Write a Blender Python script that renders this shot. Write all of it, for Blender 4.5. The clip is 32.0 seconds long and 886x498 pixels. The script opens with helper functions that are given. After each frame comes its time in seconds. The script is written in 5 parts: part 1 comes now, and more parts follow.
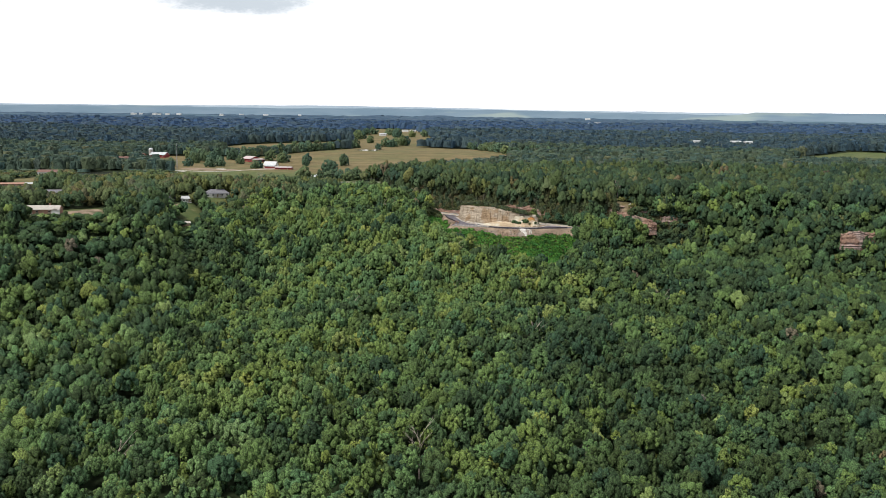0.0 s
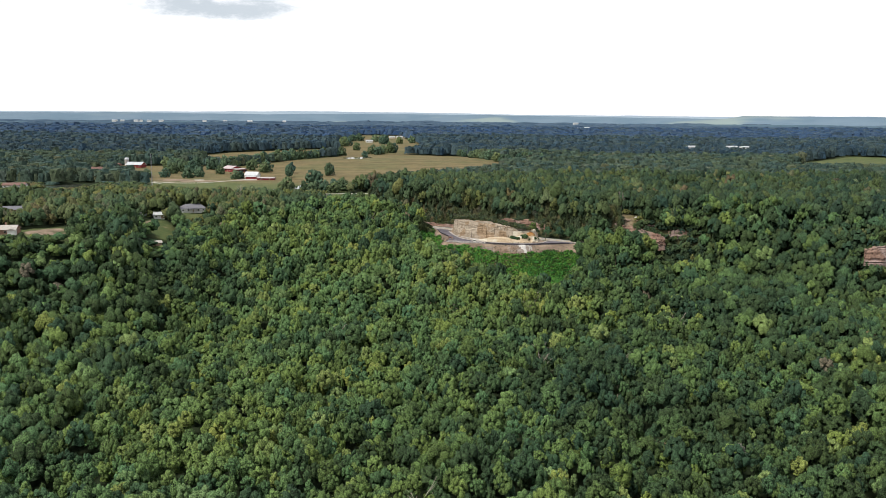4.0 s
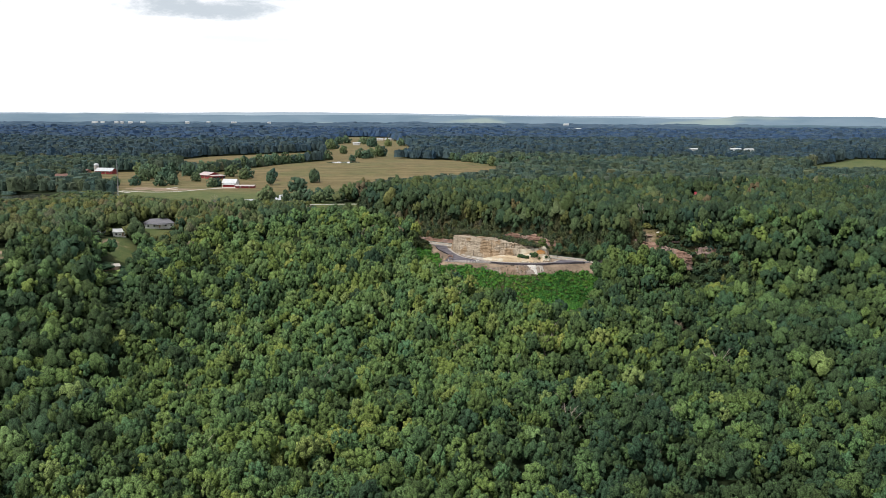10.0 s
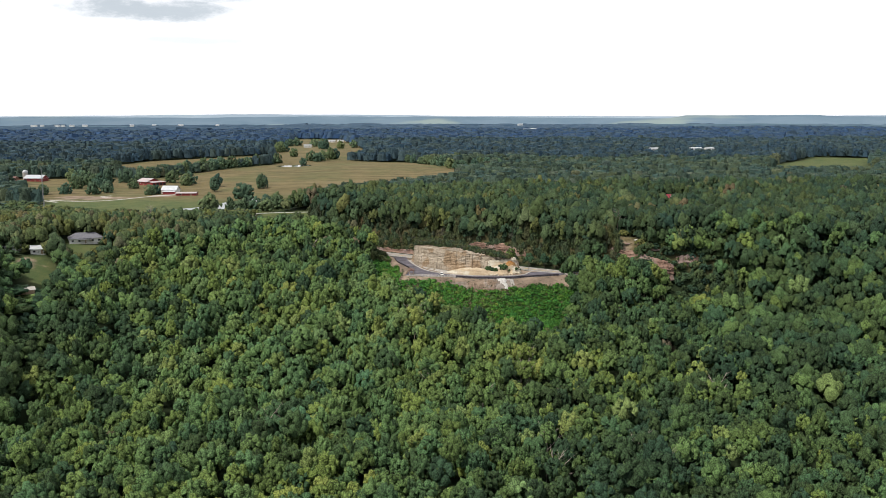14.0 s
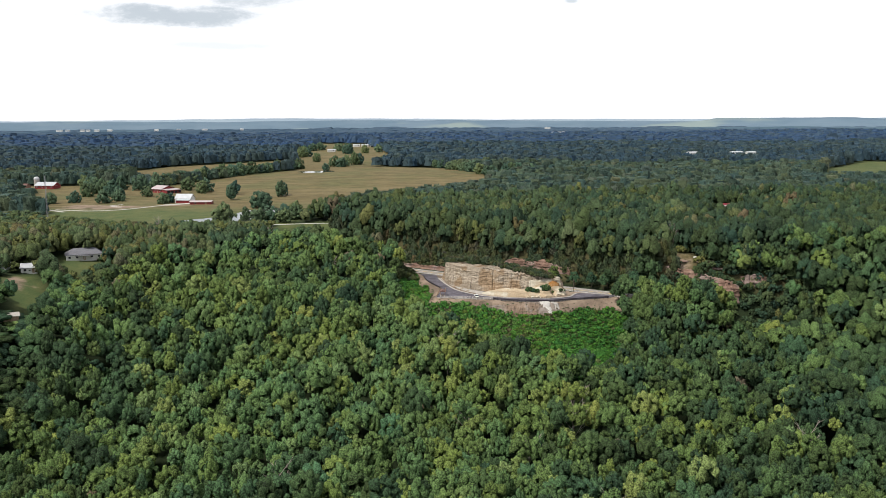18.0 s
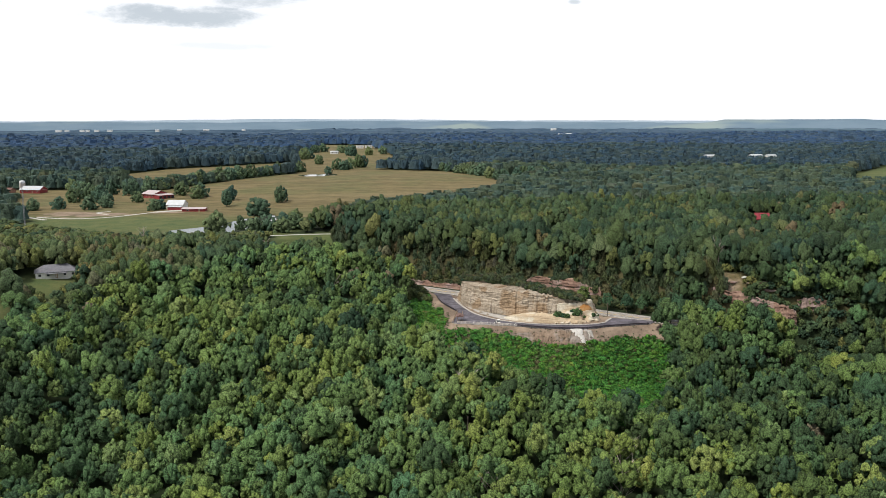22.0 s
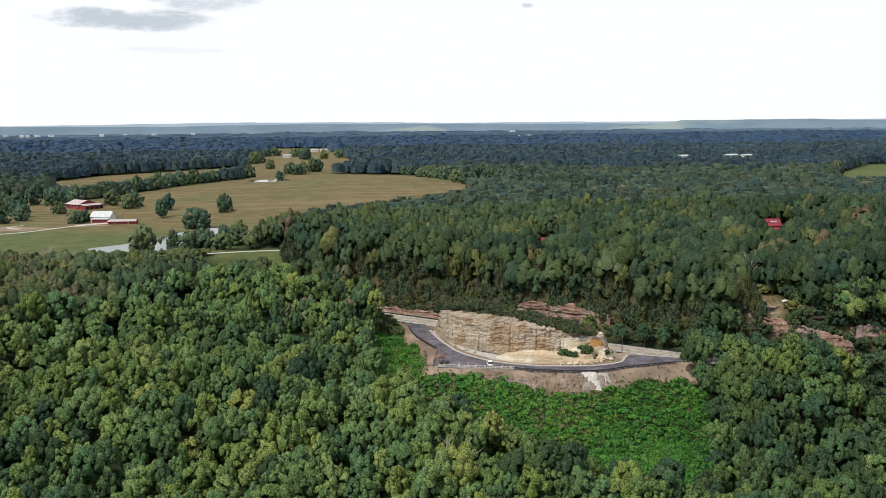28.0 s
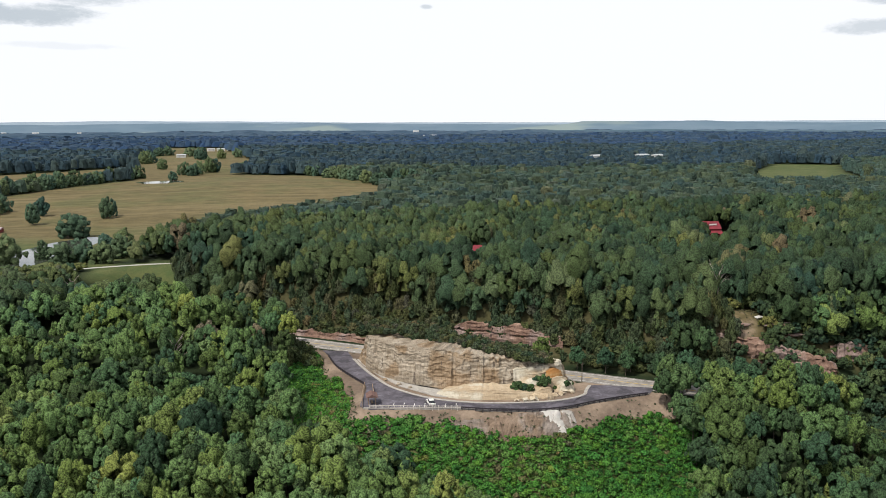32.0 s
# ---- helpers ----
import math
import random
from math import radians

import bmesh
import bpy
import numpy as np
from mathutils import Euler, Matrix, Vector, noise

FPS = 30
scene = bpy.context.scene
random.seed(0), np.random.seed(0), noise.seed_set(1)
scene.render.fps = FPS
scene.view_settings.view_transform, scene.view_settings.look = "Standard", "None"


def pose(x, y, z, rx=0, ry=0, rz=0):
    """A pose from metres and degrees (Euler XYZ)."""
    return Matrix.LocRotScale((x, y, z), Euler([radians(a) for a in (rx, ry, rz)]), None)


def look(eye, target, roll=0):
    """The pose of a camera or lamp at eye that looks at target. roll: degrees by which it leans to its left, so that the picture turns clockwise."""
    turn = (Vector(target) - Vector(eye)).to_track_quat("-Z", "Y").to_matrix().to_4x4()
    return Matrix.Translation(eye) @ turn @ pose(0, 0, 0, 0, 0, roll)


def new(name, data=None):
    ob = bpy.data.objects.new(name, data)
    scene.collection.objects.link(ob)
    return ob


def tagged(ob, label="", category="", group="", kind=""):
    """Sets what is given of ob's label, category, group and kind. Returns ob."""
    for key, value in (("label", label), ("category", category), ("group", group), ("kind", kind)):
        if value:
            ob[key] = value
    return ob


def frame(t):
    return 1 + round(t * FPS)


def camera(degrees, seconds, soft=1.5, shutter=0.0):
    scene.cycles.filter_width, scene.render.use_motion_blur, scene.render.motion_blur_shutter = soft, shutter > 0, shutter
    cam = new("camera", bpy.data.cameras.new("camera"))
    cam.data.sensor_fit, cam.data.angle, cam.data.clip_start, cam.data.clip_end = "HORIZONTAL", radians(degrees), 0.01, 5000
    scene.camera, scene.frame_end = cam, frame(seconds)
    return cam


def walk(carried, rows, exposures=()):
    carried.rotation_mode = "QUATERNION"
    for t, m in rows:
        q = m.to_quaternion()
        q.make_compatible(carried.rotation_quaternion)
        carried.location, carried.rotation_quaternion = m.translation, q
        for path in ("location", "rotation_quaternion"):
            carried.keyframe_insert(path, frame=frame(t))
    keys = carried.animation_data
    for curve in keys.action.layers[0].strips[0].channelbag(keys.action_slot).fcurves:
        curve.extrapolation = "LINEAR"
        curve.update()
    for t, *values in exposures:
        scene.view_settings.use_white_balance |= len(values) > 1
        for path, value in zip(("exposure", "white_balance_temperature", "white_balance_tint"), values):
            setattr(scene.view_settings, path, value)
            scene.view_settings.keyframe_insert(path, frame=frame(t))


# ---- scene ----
# The camera's way: seconds, place, heading east of north, tilt, lean.
PATH = [
    (0.0, -0.03, -492.09, 74.48, 3.441, -9.289, 0.704),
    (0.5, -0.28, -486.81, 74.84, 3.553, -9.192, 0.652),
    (1.0, -0.53, -481.53, 75.21, 3.711, -9.053, 0.598),
    (1.5, -0.78, -476.25, 75.58, 3.689, -9.069, 0.549),
    (2.0, -1.02, -470.97, 75.95, 3.817, -9.031, 0.497),
    (2.5, -1.26, -465.64, 76.09, 4.002, -9.016, 0.473),
    (3.0, -1.50, -460.31, 76.24, 4.119, -9.001, 0.451),
    (3.5, -1.74, -454.99, 76.38, 4.349, -8.986, 0.427),
    (5.5, -2.70, -433.67, 76.96, 4.335, -8.926, 0.351),
    (6.0, -2.94, -428.34, 77.11, 4.319, -8.911, 0.333),
    (6.5, -3.13, -422.93, 77.23, 4.256, -8.912, 0.338),
    (7.0, -3.31, -417.51, 77.35, 4.341, -8.915, 0.340),
    (7.5, -3.49, -412.10, 77.47, 4.477, -8.917, 0.341),
    (8.0, -3.68, -406.68, 77.59, 4.533, -8.919, 0.343),
    (8.5, -3.86, -401.27, 77.71, 4.444, -8.921, 0.349),
    (9.0, -4.05, -395.85, 77.83, 4.522, -8.923, 0.351),
    (9.5, -4.04, -390.31, 77.96, 4.855, -8.930, 0.327),
    (10.0, -4.04, -384.77, 78.09, 5.246, -8.937, 0.302),
    (10.5, -4.04, -379.23, 78.21, 5.087, -8.943, 0.290),
    (11.0, -4.03, -373.68, 78.34, 5.063, -8.950, 0.274),
    (11.5, -3.96, -368.10, 78.19, 5.232, -8.942, 0.246),
    (12.0, -3.89, -362.51, 78.04, 5.517, -8.934, 0.214),
    (12.5, -3.81, -356.92, 77.89, 6.595, -8.929, 0.163),
    (13.0, -3.74, -351.33, 77.74, 7.553, -8.924, 0.114),
    (13.5, -3.41, -345.47, 77.52, 8.212, -8.894, -0.007),
    (14.0, -3.08, -339.61, 77.31, 8.394, -8.862, -0.116),
    (14.5, -2.74, -333.74, 77.09, 7.786, -8.828, -0.206),
    (16.5, -0.90, -309.05, 76.60, 6.311, -8.685, -0.303),
    (17.0, -0.72, -302.87, 76.59, 6.094, -8.603, -0.370),
    (17.5, -0.83, -296.81, 76.74, 6.092, -8.606, -0.331),
    (18.0, -0.94, -290.75, 76.90, 6.707, -8.611, -0.306),
    (18.5, -1.06, -284.70, 77.05, 7.446, -8.616, -0.285),
    (19.0, -1.17, -278.64, 77.20, 7.284, -8.618, -0.242),
    (19.5, -1.22, -272.66, 77.27, 7.079, -8.614, -0.239),
    (20.0, -1.26, -266.68, 77.34, 6.618, -8.610, -0.230),
    (20.5, -1.30, -260.70, 77.40, 6.512, -8.606, -0.229),
    (21.0, -1.35, -254.72, 77.47, 6.510, -8.603, -0.231),
    (21.5, -1.43, -248.73, 77.44, 6.549, -8.578, -0.204),
    (22.0, -1.52, -242.74, 77.41, 6.537, -8.553, -0.176),
    (22.5, -1.57, -236.82, 77.19, 6.586, -8.519, -0.219),
    (23.0, -1.63, -230.90, 76.97, 6.710, -8.485, -0.264),
    (23.5, -1.47, -225.04, 76.67, 7.179, -8.467, -0.257),
    (24.0, -1.31, -219.17, 76.37, 8.895, -8.453, -0.280),
    (24.5, -1.16, -213.31, 76.07, 10.623, -8.441, -0.304),
    (26.5, -0.31, -189.01, 74.49, 10.556, -8.363, -0.647),
    (27.0, -0.02, -182.84, 74.22, 10.005, -8.309, -0.491),
    (27.5, 0.31, -176.66, 73.95, 9.756, -8.332, -0.532),
    (28.0, 0.65, -170.49, 73.68, 9.486, -8.355, -0.573),
    (28.5, 0.85, -164.31, 73.26, 9.137, -8.364, -0.531),
    (29.0, 1.05, -158.13, 72.84, 9.135, -8.376, -0.498),
    (29.5, 1.17, -151.92, 72.45, 9.212, -8.379, -0.456),
    (30.0, 1.29, -145.71, 72.06, 8.957, -8.380, -0.406),
    (30.5, 1.34, -139.60, 71.76, 8.602, -8.357, -0.347),
    (31.0, 1.38, -133.50, 71.45, 8.665, -8.335, -0.298),
    (31.5, 1.33, -127.62, 71.17, 9.314, -8.316, -0.273),
    (31.7, 1.32, -125.26, 71.06, 11.364, -8.316, -0.307),
    (31.9, 1.23, -122.98, 70.97, 14.466, -8.338, -0.295),
    (32.0, 1.18, -121.85, 70.94, 16.214, -8.362, -0.284),
]


def aim(row):
    t, x, y, z, yaw, tilt, lean = row
    a, b = radians(yaw), radians(tilt)
    way = Vector((math.sin(a) * math.cos(b), math.cos(a) * math.cos(b), math.sin(b)))
    eye = Vector((x, y, z))
    return t, look(eye, eye + 100 * way, lean)


cam = camera(55.52, 32.0, soft=0.8)
walk(cam, [aim(row) for row in PATH], [(0.0, 0.0), (8.0, -0.02), (16.0, -0.08), (24.0, -0.11), (28.0, -0.15), (32.0, -0.17)])

# ---- light ----
SUN_UP, SUN_ROUND = radians(58), radians(245)   # height, and heading clockwise from north
EXPOSURE = 0.0
scene.view_settings.exposure = EXPOSURE


class Nodes:
    """A short way to wire a node tree."""

    def __init__(self, tree):
        self.tree = tree
        tree.nodes.clear()

    def add(self, kind, inputs=None):
        n = self.tree.nodes.new(kind)
        for k, v in (inputs or {}).items():
            s = n.inputs[k]
            if isinstance(v, bpy.types.NodeSocket):
                self.tree.links.new(v, s)
            else:
                s.default_value = v
        return n

    def math(self, op, a, b=0.0, clamp=False):
        n = self.add("ShaderNodeMath", {0: a, 1: b})
        n.operation, n.use_clamp = op, clamp
        return n.outputs[0]

    def attribute(self, name):
        n = self.add("ShaderNodeAttribute")
        n.attribute_name = name
        return n.outputs["Fac"]

    def mix(self, f, a, b, blend="MIX"):
        n = self.add("ShaderNodeMix")
        n.data_type, n.blend_type = "RGBA", blend
        for s, v in ((n.inputs[0], f), (n.inputs[6], a), (n.inputs[7], b)):
            if isinstance(v, bpy.types.NodeSocket):
                self.tree.links.new(v, s)
            else:
                s.default_value = v if isinstance(v, float) else (*v, 1) if len(v) == 3 else v
        return n.outputs[2]

    def ramp(self, f, stops):
        n = self.add("ShaderNodeValToRGB", {0: f})
        el = n.color_ramp.elements
        while len(el) < len(stops):
            el.new(0.5)
        for e, (p, c) in zip(el, stops):
            e.position, e.color = p, (*c, 1) if len(c) == 3 else c
        return n.outputs[0]

    def noise(self, vec, scale, detail=3.0, rough=0.55):
        return self.add("ShaderNodeTexNoise", {"Vector": vec, "Scale": scale, "Detail": detail, "Roughness": rough}).outputs[0]

    def span(self, v, a, b, c=0.0, d=1.0):
        n = self.add("ShaderNodeMapRange", {0: v, 1: a, 2: b, 3: c, 4: d})
        n.interpolation_type = "SMOOTHSTEP"
        return n.outputs[0]


def sky():
    w = bpy.data.worlds.new("sky")
    w.use_nodes = True
    scene.world = w
    n = Nodes(w.node_tree)
    air = n.add("ShaderNodeTexSky")
    air.sky_type, air.sun_disc, air.sun_elevation, air.sun_rotation, air.dust_density = "NISHITA", False, SUN_UP, SUN_ROUND, 3.0
    blue = n.mix(1.0, air.outputs[0], (0.10, 0.10, 0.10), "MULTIPLY")
    way = n.add("ShaderNodeTexCoord").outputs["Generated"]
    xyz = n.add("ShaderNodeSeparateXYZ", {0: way})
    x, y, z = xyz.outputs
    up = n.math("MAXIMUM", z, 0.02)
    # cloud sheet seen in perspective
    flat = n.add("ShaderNodeCombineXYZ", {0: n.math("DIVIDE", x, n.math("ADD", up, 0.12)), 1: n.math("DIVIDE", y, n.math("ADD", up, 0.12)), 2: 0.0}).outputs[0]
    lumps = n.noise(flat, 1.6, 5.0, 0.6)
    cover = n.math("MAXIMUM", n.span(n.noise(flat, 0.7, 3.0), 0.40, 0.56), n.span(z, 0.42, 0.24))
    veil = n.mix(cover, blue, (1.10, 1.13, 1.18))
    # grey bellies of a few heavier clouds
    grey = None
    round_ = n.math("ARCTAN2", x, y)
    for az, el, wa, we, much in CLOUDS:
        da = n.math("DIVIDE", n.math("SUBTRACT", round_, radians(az)), radians(wa))
        de = n.math("DIVIDE", n.math("SUBTRACT", n.math("ARCSINE", z), radians(el)), radians(we))
        r = n.math("ADD", n.math("MULTIPLY", da, da), n.math("MULTIPLY", de, de))
        wob = n.noise(n.add("ShaderNodeMapping", {0: way, "Scale": (1.0, 1.0, 2.6)}).outputs[0], 22.0, 5.0, 0.66)
        r = n.math("ADD", r, n.math("MULTIPLY", n.math("SUBTRACT", wob, 0.5), 3.0))
        m = n.math("MULTIPLY", n.span(r, 1.15, 0.15), much)
        grey = m if grey is None else n.math("MAXIMUM", grey, m)
    shade = n.mix(lumps, (0.46, 0.54, 0.62), (0.70, 0.77, 0.83))
    col = n.mix(n.math("MULTIPLY", grey, 0.85), veil, shade)
    bg = n.add("ShaderNodeBackground", {0: col, 1: 1.0})
    n.add("ShaderNodeOutputWorld", {0: bg.outputs[0]})


CLOUDS = [(-10.2, 6.7, 5.2, 0.75, 1.0), (-9.0, 8.5, 8.5, 0.7, 0.9), (-10.5, 10.2, 7.0, 1.6, 1.0), (-3.2, 8.0, 1.4, 0.3, 0.6), (-5.4, 7.7, 2.8, 0.5, 0.8), (-8.2, 4.9, 4.0, 0.25, 0.22), (42.3, 5.7, 2.2, 0.5, 0.8), (43.6, 7.3, 2.0, 0.5, 0.9), (15.2, 7.7, 0.5, 0.2, 0.7)]
sky()
sun = bpy.data.lights.new("sun", "SUN")
sun.energy, sun.angle, sun.color = 4.7, radians(8), (1.0, 0.95, 0.86)
sun_ob = new("sun", sun)
sun_dir = Vector((math.sin(SUN_ROUND) * math.cos(SUN_UP), math.cos(SUN_ROUND) * math.cos(SUN_UP), math.sin(SUN_UP)))
sun_ob.matrix_world = look(300 * sun_dir, (0, 0, 0))

# ---- materials ----
MATS = {}


def surface(name, rough=0.85, spec=0.3):
    """A new node material: its nodes, its place vector in metres, and a function that closes it."""
    m = bpy.data.materials.new(name)
    m.use_nodes = True
    n = Nodes(m.node_tree)
    at = n.add("ShaderNodeNewGeometry").outputs["Position"]

    def close(color, bump=None, strength=0.3, distance=0.1, roughness=rough, metal=0.0):
        b = n.add("ShaderNodeBsdfPrincipled", {"Base Color": color if isinstance(color, bpy.types.NodeSocket) else (*color, 1), "Roughness": roughness, "Metallic": metal, "Specular IOR Level": spec})
        if bump is not None:
            n.tree.links.new(n.add("ShaderNodeBump", {"Height": bump, "Strength": strength, "Distance": distance}).outputs[0], b.inputs["Normal"])
        n.add("ShaderNodeOutputMaterial", {0: b.outputs[0]})
        MATS[name] = m
        return m

    return n, at, close


def scaled(c, f):
    return tuple(f * v for v in c)


def plain(name, color, rough=0.7, scale=1.5, spread=0.25, metal=0.0, fine=12.0, bump=0.15):
    """Paint, metal, stone and the like: two scales of unevenness."""
    color = scaled(color, 0.8)
    n, at, close = surface(name, rough)
    a, b = n.noise(at, scale, 4.0), n.noise(at, fine, 3.0)
    v = n.math("ADD", n.math("MULTIPLY", a, 0.65), n.math("MULTIPLY", b, 0.35))
    col = n.mix(n.span(v, 0.3, 0.7), scaled(color, 1 - spread), scaled(color, 1 + spread))
    return close(col, b, bump, 0.05, metal=metal)


def foliage(name, stops, dim=1.0, own=False, mottle=1.0):
    """Leaves: one tone and hue for each tree, then clumps, then single sprays."""
    n, at, close = surface(name, 0.75, 0.10)
    if own:
        tone = n.add("ShaderNodeObjectInfo").outputs["Random"]
        hue = n.math("FRACT", n.math("MULTIPLY", tone, 17.3))
    else:
        tone, hue = n.attribute("tone"), n.attribute("hue")
    spray = n.add("ShaderNodeNewGeometry").outputs["Random Per Island"]
    col = n.ramp(tone, [(p, (dim * 0.88 * c[0], dim * 0.83 * c[1], dim * 0.90 * c[2])) for p, c in stops])
    cool = n.mix(1.0, col, (0.80, 1.0, 1.16), "MULTIPLY")
    warm = n.mix(1.0, col, (1.14, 1.06, 0.78), "MULTIPLY")
    col = n.mix(n.span(hue, 0.0, 1.0), cool, warm)
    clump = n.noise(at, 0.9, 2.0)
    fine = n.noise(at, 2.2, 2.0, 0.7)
    # fine noise darkens the colour at random, standing in for shaded leaf gaps
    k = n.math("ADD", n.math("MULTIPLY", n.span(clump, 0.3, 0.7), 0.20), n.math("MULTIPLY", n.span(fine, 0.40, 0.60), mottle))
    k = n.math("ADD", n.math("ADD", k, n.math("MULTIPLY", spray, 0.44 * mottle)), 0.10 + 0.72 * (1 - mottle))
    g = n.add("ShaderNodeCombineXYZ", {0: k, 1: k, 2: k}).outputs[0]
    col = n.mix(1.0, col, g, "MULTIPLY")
    return close(col, fine, 0.9, 0.5)


GREENS = [(0.0, (0.030, 0.054, 0.024)), (0.22, (0.048, 0.084, 0.032)), (0.45, (0.074, 0.122, 0.038)), (0.62, (0.102, 0.152, 0.044)),
          (0.78, (0.060, 0.112, 0.044)), (0.90, (0.118, 0.164, 0.050)), (0.975, (0.130, 0.172, 0.056)), (1.0, (0.105, 0.092, 0.062))]
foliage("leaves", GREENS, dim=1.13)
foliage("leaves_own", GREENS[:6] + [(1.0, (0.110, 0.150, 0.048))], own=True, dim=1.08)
# darker copy of the leaf colours, with shade put into them
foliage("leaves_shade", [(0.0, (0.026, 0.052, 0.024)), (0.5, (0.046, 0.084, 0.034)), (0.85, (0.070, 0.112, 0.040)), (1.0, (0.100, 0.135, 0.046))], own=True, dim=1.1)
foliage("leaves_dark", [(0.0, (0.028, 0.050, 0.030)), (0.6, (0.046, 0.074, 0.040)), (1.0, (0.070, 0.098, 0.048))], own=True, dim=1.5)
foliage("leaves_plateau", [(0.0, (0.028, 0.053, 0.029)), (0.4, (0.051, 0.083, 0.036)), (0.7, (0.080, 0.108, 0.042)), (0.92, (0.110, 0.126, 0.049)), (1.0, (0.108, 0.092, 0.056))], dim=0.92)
# the next four grow bluer and flatter with distance: haze painted into leaf colour
foliage("hazy_leaves_back", [(0.0, (0.030, 0.052, 0.042)), (0.4, (0.045, 0.072, 0.052)), (0.8, (0.064, 0.090, 0.058)), (1.0, (0.074, 0.088, 0.063))], dim=1.16, mottle=0.85)
foliage("hazy_leaves_far", [(0.0, (0.019, 0.036, 0.046)), (0.5, (0.027, 0.047, 0.055)), (1.0, (0.039, 0.060, 0.062))], dim=1.45, mottle=0.75)
foliage("hazy_leaves_farther", [(0.0, (0.016, 0.033, 0.062)), (0.5, (0.023, 0.044, 0.074)), (1.0, (0.032, 0.055, 0.083))], dim=1.60, mottle=0.45)
foliage("hazy_leaves_distant", [(0.0, (0.040, 0.074, 0.108)), (0.5, (0.052, 0.088, 0.124)), (1.0, (0.066, 0.104, 0.136))], dim=1.05, mottle=0.4)
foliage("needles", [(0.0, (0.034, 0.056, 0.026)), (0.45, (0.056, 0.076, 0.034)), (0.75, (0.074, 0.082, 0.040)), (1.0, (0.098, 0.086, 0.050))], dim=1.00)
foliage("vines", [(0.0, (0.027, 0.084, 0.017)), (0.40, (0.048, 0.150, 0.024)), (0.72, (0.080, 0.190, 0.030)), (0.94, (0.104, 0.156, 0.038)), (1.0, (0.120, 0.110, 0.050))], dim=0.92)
plain("bark", (0.11, 0.09, 0.07), 0.9, 3.0, 0.3)
plain("dead_wood", (0.34, 0.29, 0.26), 0.9, 2.0, 0.25)
plain("concrete", (0.40, 0.375, 0.34), 0.85, 0.8, 0.2)
plain("pale_gravel", (0.48, 0.46, 0.43), 0.95, 0.9, 0.22, bump=0.4)
plain("white_paint", (0.78, 0.77, 0.74), 0.6, 1.0, 0.06)
plain("red_paint", (0.25, 0.035, 0.04), 0.6, 1.0, 0.2)
plain("red_roof", (0.23, 0.030, 0.042), 0.6, 0.8, 0.18)
plain("tin_roof", (0.56, 0.58, 0.60), 0.4, 0.6, 0.12, metal=0.2)
plain("faded_tin", (0.50, 0.42, 0.42), 0.5, 0.6, 0.14, metal=0.1)
plain("grey_shingle", (0.16, 0.16, 0.18), 0.9, 1.2, 0.25)
plain("brown_roof", (0.17, 0.10, 0.085), 0.85, 1.2, 0.2)
plain("brick_wall", (0.34, 0.20, 0.15), 0.85, 2.0, 0.2)
plain("timber", (0.36, 0.26, 0.18), 0.8, 2.5, 0.25)
plain("galvanised", (0.34, 0.34, 0.36), 0.5, 1.0, 0.12, metal=0.6)
plain("pale_post", (0.60, 0.55, 0.50), 0.75, 1.5, 0.12)
plain("weathered_steel", (0.055, 0.048, 0.058), 0.7, 1.5, 0.3, metal=0.3)
plain("dark_glass_and_shade", (0.03, 0.035, 0.04), 0.15, 1.0, 0.1)
plain("tyre", (0.02, 0.02, 0.02), 0.8, 5.0, 0.2)
plain("yellow_line", (0.62, 0.42, 0.06), 0.7, 2.0, 0.15)


def asphalt(name, c, seal=0.0):
    """Road surface: worn patches, fine grit, and dark runs of sealer."""
    c = scaled(c, 0.8)
    n, at, close = surface(name, 0.85)
    big, fine = n.noise(at, 0.35, 4.0, 0.65), n.noise(at, 9.0, 4.0)
    col = n.mix(n.span(big, 0.35, 0.65), scaled(c, 0.72), scaled(c, 1.25))
    col = n.mix(n.span(fine, 0.55, 0.75, 0.0, 0.5), col, scaled(c, 1.7))
    if seal:
        runs = n.noise(at, 0.16, 5.0, 0.7)
        col = n.mix(n.span(runs, 0.50, 0.58, 0.0, seal), col, scaled(c, 0.35))
        col = n.mix(n.span(runs, 0.40, 0.33, 0.0, 0.5), col, scaled(c, 2.2))
    return close(col, fine, 0.2, 0.02)


asphalt("old_asphalt", (0.30, 0.275, 0.25))
asphalt("new_asphalt", (0.115, 0.105, 0.125), 0.7)


def water():
    n, at, close = surface("water", 0.06, 0.6)
    rip = n.noise(at, 0.5, 3.0)
    return close((0.05, 0.055, 0.045), rip, 0.03, 0.02, roughness=0.06)


water()


